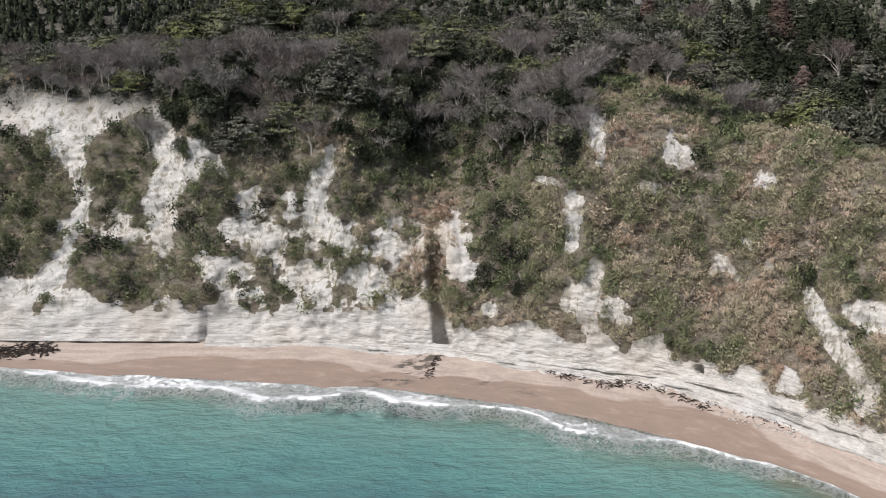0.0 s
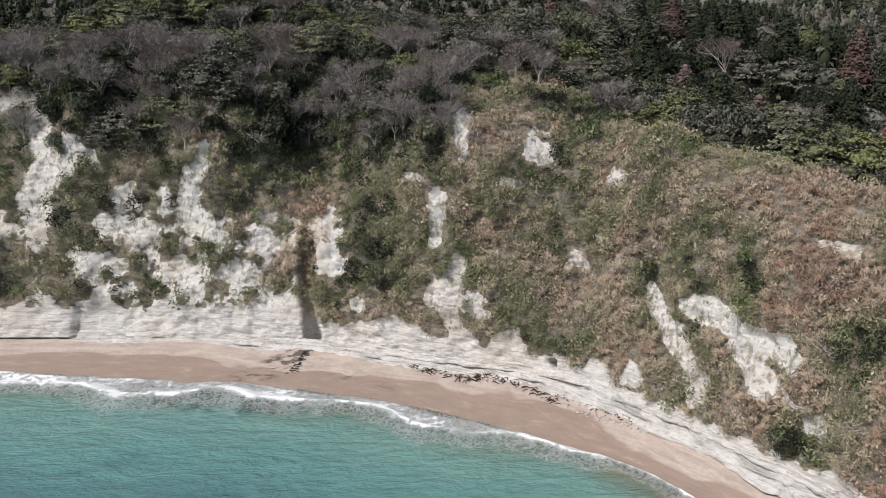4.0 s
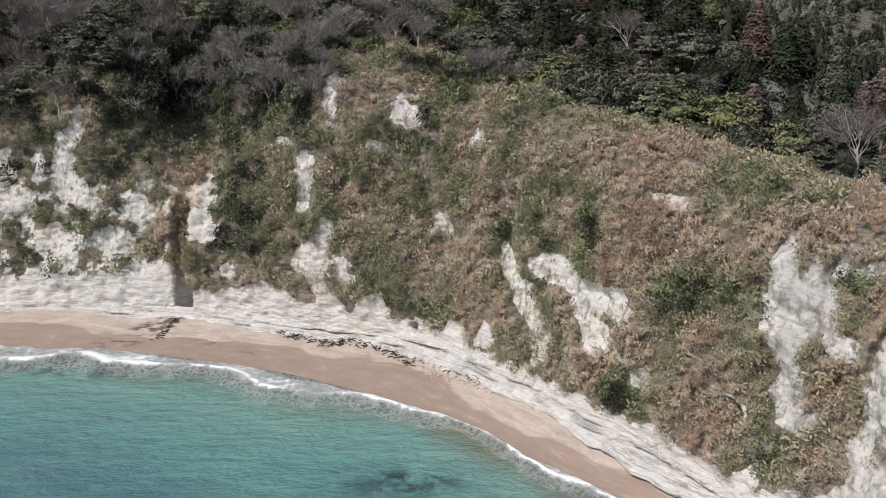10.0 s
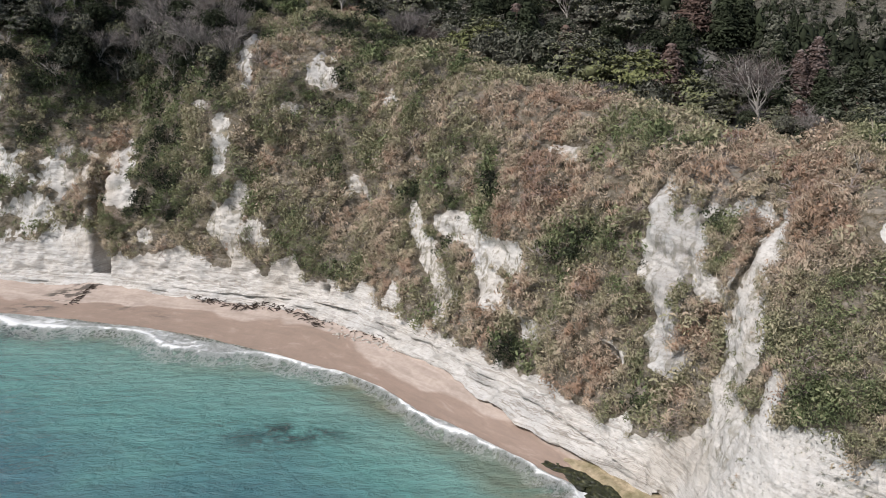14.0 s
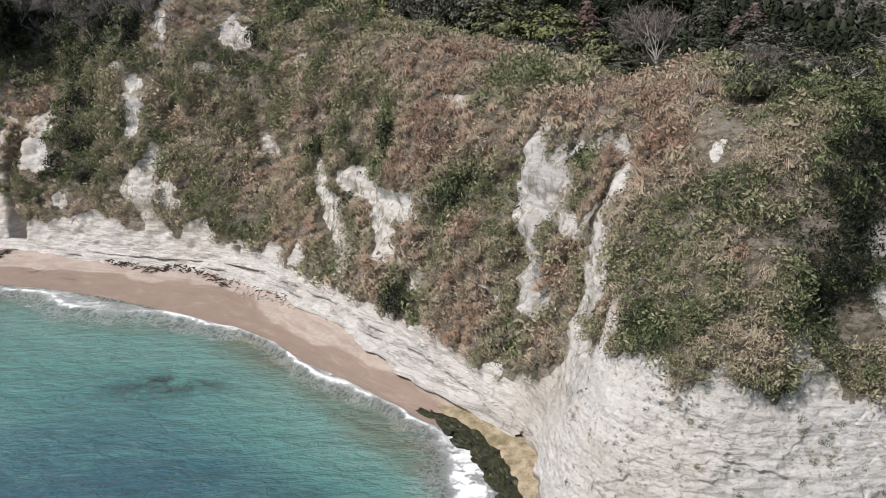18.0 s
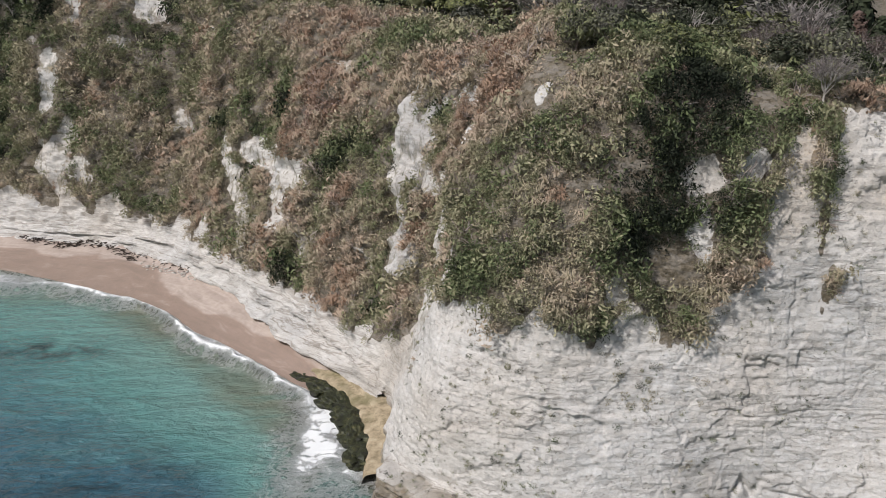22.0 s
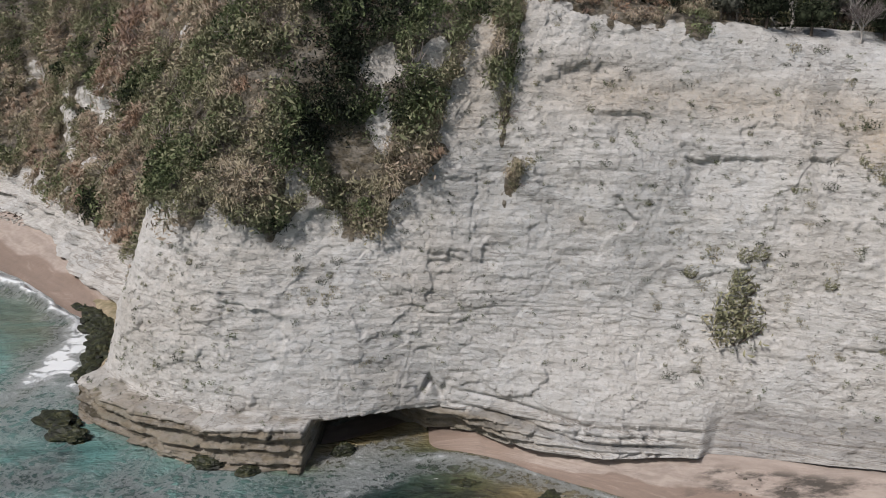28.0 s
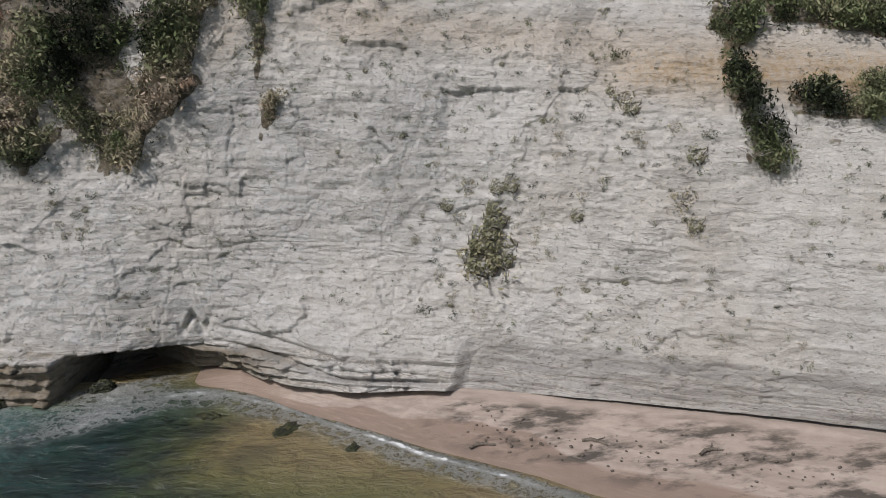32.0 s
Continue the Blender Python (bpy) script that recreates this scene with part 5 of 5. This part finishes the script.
tagged(mesh_object("undergrowth", vv, ff, CROWN, False, {"tone": tt}), "dark evergreen undergrowth filling the wood", "undergrowth", "", "stuff")

# far woods: crowns too many to count
FAR_CROWNS = [bush_template(84, tr, 0.85, 0.2, 9, 0.5, -0.32) for _ in range(3)]
cone = []
for _ in range(2):
    zz = np.sqrt(tr.uniform(0, 1, 70)) * 0.98 + 0.02
    ang = tr.uniform(0, 6.28, 70)
    c = np.stack([np.cos(ang) * zz * 0.75, np.sin(ang) * zz * 0.75, 2.2 * (1 - zz)], 1)
    cone.append(join([mass((0, 0, 0.5), (0.42, 0.42, 0.7), tr), mass((0, 0, 1.2), (0.22, 0.22, 0.6), tr), leaf_quads(c, unit(np.stack([np.cos(ang), np.sin(ang), 0.8 + 0 * ang], 1) + tr.normal(size=(70, 3)) * 0.3), tr.uniform(0.12, 0.26, 70), 0.5, tr)]))
lx = LAND[:-1, :-1, 0]
for nm, lab, lo, hi, num, gap, sz in (("far_woods", "mixed evergreen wood on the hills behind", 4.98, 5.16, 2300, 5.2, 4.6), ("far_woods", "distant dark conifer forest on the hillside", 5.22, 6.0, 3600, 8.0, 7.2)):
    p, n, s, v = places((vl > lo) * (vl < hi) * (lx > -0.58 * LAND[:-1, :-1, 1] - 20) * (lx < 100 + 0.58 * LAND[:-1, :-1, 1]), num * 4, tr)
    k = apart(p, gap)[:num]
    p, s = p[k], s[k]
    con = fbm(p * 0.012, 2, 151) > 0.5
    kind = np.where(con, tr.integers(3, 5, len(p)), tr.integers(0, 3, len(p)))
    tone = np.clip(np.where(con, 0.14, 0.27) + (fbm(p * 0.02, 3, 157) - 0.5) * 0.7 + tr.normal(size=len(p)) * 0.09, 0, 0.5)
    vv, ff, tt = spread(FAR_CROWNS + cone, kind, p - [0, 0, 0.5], np.tile([0, 0, 1.0], (len(p), 1)), tr.uniform(0.75, 1.25, len(p)) * sz, tone, tr)
    tagged(mesh_object(nm, vv, ff, CROWN, False, {"tone": tt}), lab, "woods", "", "stuff")

# ---------------------------------------------------------------- shrubs rooted in the white wall
sr = np.random.default_rng(33)


def on_land(s, v):
    """Nearest grid place of the land, with its normal."""
    i, j = int(np.argmin(np.abs(s_axis - s))), int(np.argmin(np.abs(v_axis - v)))
    return LAND[i, j], LAND_N[i, j]


def shrub(name, label, foliage, tone, stems=5):
    top = new(name)
    v, f = foliage
    tagged(mesh_object("foliage", v, f, LEAF, False, {"tone": np.full(len(v), tone)}, top), kind="stuff")
    mesh_object("stem", *join([limb((0, 0, -0.15), sr.normal(size=3) * 0.35 + [0, 0, 0.45], 0.045, sr) for _ in range(stems)]), BARK, True, None, top)
    return tagged(top, label, "shrub", "shrubs on the white wall")


SHRUBS = [shrub("shrub", "olive-green shrub rooted in a crack of the white wall", bush_template(170, sr, 0.8, 0.12, 7), 0.34),
          shrub("shrub", "dull brown-green shrub clinging to the white wall", bush_template(130, sr, 0.7, 0.12, 5), 0.42),
          shrub("shrub", "dark green shrub clinging to the white wall", bush_template(150, sr, 0.8, 0.11, 6), 0.10),
          shrub("shrub", "bright green shrub in a gully of the wall", bush_template(140, sr, 0.8, 0.13, 6), 0.20)]
# station, level, radius
FACE_A = [(15.03, 1.26, 1.1), (15.04, 1.08, 1.3), (15.05, 0.79, 2.2), (15.02, 0.95, 1.9), (14.97, 0.86, 1.6), (15.13, 0.85, 1.7), (15.06, 1.18, 1.6), (15.08, 0.98, 1.5), (15.1, 1.41, 1.0), (15.02, 1.4, 0.9), (14.83, 1.42, 0.8), (14.72, 1.28, 0.8), (14.8, 1.22, 0.7), (14.68, 1.29, 0.5),
          (15.75, 2.05, 0.65), (15.81, 1.95, 0.9), (15.84, 1.85, 0.9), (15.84, 1.69, 0.7), (15.85, 1.64, 0.5), (15.55, 1.84, 0.6), (15.41, 1.73, 0.5), (15.55, 1.34, 0.6), (15.52, 1.2, 0.8), (15.96, 1.13, 0.9), (15.94, 1.31, 1.0), (16.01, 1.54, 1.1),
          (15.97, 1.74, 0.65), (16.05, 1.71, 0.65), (15.78, 2.35, 0.75), (15.45, 2.22, 0.35), (14.7, 0.56, 0.7), (14.88, 0.6, 0.5), (15.73, 0.74, 0.6), (15.46, 0.69, 0.6), (15.38, 0.93, 0.4)]
FACE_B = [(15.59, 0.69, 0.35), (14.52, 1.02, 0.5), (14.68, 0.87, 0.4), (14.75, 0.76, 0.6), (14.85, 0.73, 0.45), (15.92, 0.65, 0.35), (15.99, 0.77, 0.35), (15.63, 0.31, 0.4), (15.69, 2.68, 0.55), (15.49, 2.94, 0.65), (15.29, 2.89, 0.75),
          (13.47, 1.79, 0.8), (13.44, 1.89, 0.65), (13.51, 2.18, 0.55), (13.39, 2.28, 0.55), (14.02, 1.98, 0.5), (14.45, 2.05, 0.45), (14.33, 1.71, 0.45), (14.57, 1.55, 0.45), (14.52, 1.54, 0.4), (14.25, 1.38, 0.4), (14.07, 2.16, 0.4), (13.93, 2.34, 0.55),
          (13.9, 1.59, 0.35), (11.77, 1.25, 0.65), (11.85, 1.08, 0.55), (12.02, 1.0, 0.75), (11.95, 1.15, 0.55), (12.03, 1.32, 0.55), (11.0, 1.28, 0.5), (10.83, 1.18, 0.45), (11.1, 1.27, 0.4)]
FACE_C = [(11.11, 0.94, 0.45), (12.42, 0.63, 0.55), (12.35, 0.61, 0.4), (12.81, 1.41, 0.3), (12.55, 1.61, 0.4), (12.63, 1.53, 0.4), (12.73, 1.22, 0.3), (12.67, 1.42, 0.3), (11.97, 1.56, 0.65), (12.18, 1.65, 0.85), (12.4, 1.56, 0.45), (12.62, 1.72, 0.4),
          (14.42, 2.32, 0.3), (14.66, 2.58, 0.35), (14.3, 2.35, 0.3), (15.64, 2.35, 0.4), (11.74, 1.04, 0.45), (12.51, 1.21, 0.4), (11.44, 1.71, 0.45), (12.05, 1.1, 0.5), (12.0, 1.2, 0.5), (11.9, 0.98, 0.5)]
more = [(sr.uniform(14.5, 15.3), sr.uniform(0.55, 1.6), sr.uniform(0.2, 0.4)) for _ in range(34)] + [(sr.uniform(15.3, 16.2), sr.uniform(0.4, 2.4), sr.uniform(0.18, 0.42)) for _ in range(36)]
more += [(sr.uniform(10.3, 12.9), sr.uniform(0.8, 1.5), sr.uniform(0.15, 0.36)) for _ in range(40)] + [(sr.uniform(13.0, 15.3), sr.uniform(1.4, 2.9), sr.uniform(0.15, 0.4)) for _ in range(44)]
first = set()
for s, v, r in FACE_A + FACE_B + FACE_C + more:
    p, n = on_land(s, v)
    z = unit(n * 0.75 + np.array([0, 0, 0.65]))
    x = unit(np.cross(z, [0.3, 0.9, 0.1]))
    y = np.cross(z, x)
    k = 3 if 12.1 < s < 12.25 and v > 1.5 else int(sr.choice([0, 1, 1, 2])) if r < 0.8 else int(sr.choice([0, 0, 1]))
    m = Matrix(((x[0], y[0], z[0], p[0]), (x[1], y[1], z[1], p[1]), (x[2], y[2], z[2], p[2]), (0, 0, 0, 1))) @ Matrix.Scale(r * (1.3 if r > 0.75 else 1.1), 4)
    if k in first:
        keep = SHRUBS[k].matrix_basis.copy()
        SHRUBS[k].matrix_basis = Matrix.Identity(4)
        copy_thing(SHRUBS[k], m)
        SHRUBS[k].matrix_basis = keep
    else:
        SHRUBS[k].matrix_basis = m
        first.add(k)

# tufts in the cracks of the white wall, too small to count
in_cracks = step(fbm(LAND.reshape(-1, 3) * np.array([0.5, 0.5, 0.16]), 3, 201), 0.5, 0.62).reshape(LS.shape)[:-1, :-1] + 0.12
p, n, s, v = places(in_cracks * (1 - CCOV) * (sl > 9.8) * (sl < 16.5) * (vl > 0.35) * (vl < 3.1), 1100, sr)
vv, ff, tt = spread([bush_template(40, sr, 0.8, 0.18, 4, 0.5) for _ in range(3)], sr.integers(0, 3, len(p)), p + n * 0.02, unit(n * 0.7 + np.array([0, 0, 0.6])), sr.uniform(0.1, 0.34, len(p)) * sr.choice([0.7, 1.0, 1.4], len(p)), sr.uniform(0.04, 0.36, len(p)), sr)
tagged(mesh_object("wall_tufts", vv, ff, LEAF, False, {"tone": tt}), "small dark tufts of weed in cracks of the white wall", "weeds", "", "stuff")

# ---------------------------------------------------------------- rocks, wrack and driftwood


def make_weedy_rock():
    m = Nodes("weedy_rock")
    n = m.noise(m.coords(), 1.3, 6, 0.65)
    m.bump(n, 0.8, 0.2)
    return m.done(m.ramp(n, [(0.35, (0.012, 0.012, 0.009)), (0.55, (0.030, 0.034, 0.014)), (0.68, (0.085, 0.080, 0.035))]), 0.55, 0.4)


WEEDY = make_weedy_rock()
DRIFT = make_bark("driftwood", (0.10, 0.085, 0.07), (0.22, 0.19, 0.16))
WRACK = make_bark("wrack", (0.020, 0.017, 0.014), (0.075, 0.055, 0.045))
STONE = make_bark("chalky_stone", (0.40, 0.37, 0.33), (0.58, 0.55, 0.51))


def boulder(name, label, centre, size, turn, material, seed, rough=0.35):
    bm = bmesh.new()
    bmesh.ops.create_icosphere(bm, subdivisions=4, radius=1)
    co = np.array([q.co for q in bm.verts])
    d = 1 + (fbm(co * 1.6 + seed, 4, 171) - 0.5) * 2 * rough
    d += (fbm(co * 5.5 + seed, 3, 177) - 0.5) * 0.5
    d -= 0.12 * (hash_grid(np.floor(co[:, 2] * 6 + seed).astype(np.int64), np.zeros(len(co), np.int64), np.zeros(len(co), np.int64), 5))
    for q, k in zip(bm.verts, d):
        q.co = q.co * k
    me = bpy.data.meshes.new(name)
    bm.to_mesh(me)
    bm.free()
    me.materials.append(material)
    ob = new(name, me)
    ob.matrix_world = pose(*centre, 0, 0, turn) @ Matrix.Diagonal((*size, 1))
    return tagged(ob, label, "rock", "weed-covered rocks off the point")


for k, (c, size, turn) in enumerate([((84.6, 91.6, 0.0), (1.9, 1.0, 0.6), -52), ((87.0, 87.6, 0.15), (2.4, 1.3, 0.8), -58), ((88.9, 83.6, 0.2), (2.3, 1.4, 0.9), -62), ((90.4, 79.4, 0.25), (2.4, 1.4, 1.0), -70), ((91.3, 75.2, 0.3), (2.3, 1.3, 1.1), -78),
                                     ((91.9, 71.0, 0.2), (2.0, 1.1, 0.9), -85), ((92.6, 60.2, 0.1), (1.8, 1.0, 0.8), -30), ((94.4, 57.6, 0.1), (1.5, 0.9, 0.8), -20)]):
    boulder("sea_rock", "black weed-covered rock awash at the point", c, (size[0] * 1.3, size[1] * 1.4, size[2]), turn, WEEDY, k * 3.7, 0.6)
for k, (c, size, turn) in enumerate([((107.0, 52.0, 0.1), (1.5, 0.8, 0.7), -20), ((110.4, 50.7, 0.0), (1.0, 0.7, 0.6), 10), ((117.8, 53.5, 0.0), (1.2, 0.8, 0.7), 30), ((133.5, 45.5, -0.35), (1.6, 1.1, 0.5), 40), ((127.5, 48.2, -0.35), (1.3, 1.0, 0.5), 0), ((138.5, 42.5, -0.4), (1.4, 1.0, 0.5), 70)]):
    boulder("sea_rock", "dark wet rock in shallow water below the headland", c, size, turn, WEEDY, 50 + k * 2.3)



def make_ledge():
    m = Nodes("tan_ledge")
    n = m.noise(m.coords(), 0.9, 6, 0.65)
    g = m.noise(m.coords(), 0.25, 3, 0.5)
    m.bump(n, 0.6, 0.15)
    c = m.ramp(n, [(0.35, (0.20, 0.16, 0.10)), (0.55, (0.38, 0.31, 0.21)), (0.7, (0.46, 0.39, 0.28))])
    return m.done(m.mix(m.ramp(g, [(0.5, 0.0), (0.65, 0.6)]), c, (0.12, 0.115, 0.05)), 0.8, 0.3)


tagged(mesh_object("rock_ledge", LG, grid_faces(*LG.shape[:2]), make_ledge(), False), "tan wave-cut rock ledge curving below the cliff", "ledge", "", "structure")

BP = B.reshape(-1, 3)


def sand_z(x, y):
    return float(BP[np.argmin((BP[:, 0] - x) ** 2 + (BP[:, 1] - y) ** 2), 2])


def litter(name, label, category, line, count, wide, long, thick, material, rnd, stones=False):
    """Sticks or stones strewn along a line on the sand."""
    pieces = []
    line = np.array(line, float)
    for _ in range(count):
        u = rnd.uniform(0, len(line) - 1.001)
        i = int(u)
        c = line[i] * (1 - u + i) + line[i + 1] * (u - i) + rnd.normal(size=2) * wide
        z = sand_z(*c) + 0.05
        a = rnd.uniform(0, 6.28)
        L = rnd.uniform(0.3, 1.0) * long
        if stones:
            h = np.array([rnd.uniform(0.5, 1) * L, rnd.uniform(0.4, 0.8) * L, rnd.uniform(0.3, 0.5) * L])
            q = np.array([(x, y, w) for w in (-0.3, 1) for x, y in ((-1, -1), (1, -1), (1, 1), (-1, 1))]) * h * rnd.uniform(0.7, 1.1, (8, 3)) * 0.5
            q = q @ np.array([(np.cos(a), np.sin(a), 0), (-np.sin(a), np.cos(a), 0), (0, 0, 1)])
            pieces.append((q + [*c, z], np.array([(3, 2, 1, 0), (4, 5, 6, 7), (0, 1, 5, 4), (1, 2, 6, 5), (2, 3, 7, 6), (3, 0, 4, 7)])))
        else:
            d = np.array([np.cos(a), np.sin(a), rnd.uniform(-0.05, 0.25)]) * L * 0.5
            k = rnd.normal(size=3) * 0.12 * L
            p0 = np.array([*c, z + 0.1])
            pieces.append(tube([p0 - d, p0 + [k[0], k[1], abs(k[2])], p0 + d], np.array([0.6, 1, 0.4]) * thick * rnd.uniform(0.6, 1.4), 5))
    return tagged(mesh_object(name, *join(pieces), material, False), label, category, "", "stuff")


litter("wrack", "dark heap of seaweed and sticks along the cliff foot", "wrack", [(17.6, 169.0), (21, 162.5), (24.4, 158.2), (29, 155.5), (34.4, 152.6), (36.6, 154.3), (43.7, 148.1), (49.5, 140.8)], 190, 0.6, 2.0, 0.09, WRACK, sr)
litter("wrack", "thin line of dark seaweed along the white ledges", "wrack", [(45, 147), (52, 141), (58, 134.5), (64, 128.5), (72, 119)], 90, 0.4, 1.0, 0.07, WRACK, sr)
litter("wrack", "reddish-brown seaweed piled against the cliff foot", "wrack", [(-106, 176.5), (-98, 177.5), (-90, 178)], 240, 1.2, 2.4, 0.15, WRACK, sr)
litter("wrack", "dark seaweed washed from the gully mouth", "wrack", [(-1.2, 169), (-2.5, 165), (-4.2, 160.5)], 40, 0.6, 1.6, 0.10, WRACK, sr)
litter("stones", "pale stones strewn along the top of the beach", "stones", [(50, 140), (56.9, 133.4), (64.5, 127.4), (73, 117.9), (80.1, 109.4), (84.5, 100)], 170, 0.45, 0.85, 0.1, STONE, sr, True)
litter("stones", "small dark stones on the little beach", "stones", [(147, 44.5), (153, 41), (160, 38), (170, 34)], 120, 1.3, 0.35, 0.1, DRIFT, sr, True)
for k, (x, y, a) in enumerate([(147.6, 41.5, 10), (155.5, 40.6, -25), (163.0, 38.2, 15)]):
    top = new("driftwood")
    mesh_object("log", *tube([(-0.9, 0, 0.05), (-0.3, 0.25, 0.12), (0.35, 0.2, 0.1), (1.0, -0.1, 0.06)], [0.10, 0.14, 0.12, 0.05], 7), DRIFT, True, None, top)
    mesh_object("branch", *limb((0.1, 0.2, 0.1), (0.6, 0.75, 0.3), 0.06, sr), DRIFT, True, None, top)
    top.matrix_world = pose(x, y, sand_z(x, y) + 0.04, 0, 0, a)
    tagged(top, "grey forked piece of driftwood on the sand", "driftwood", "driftwood on the little beach")
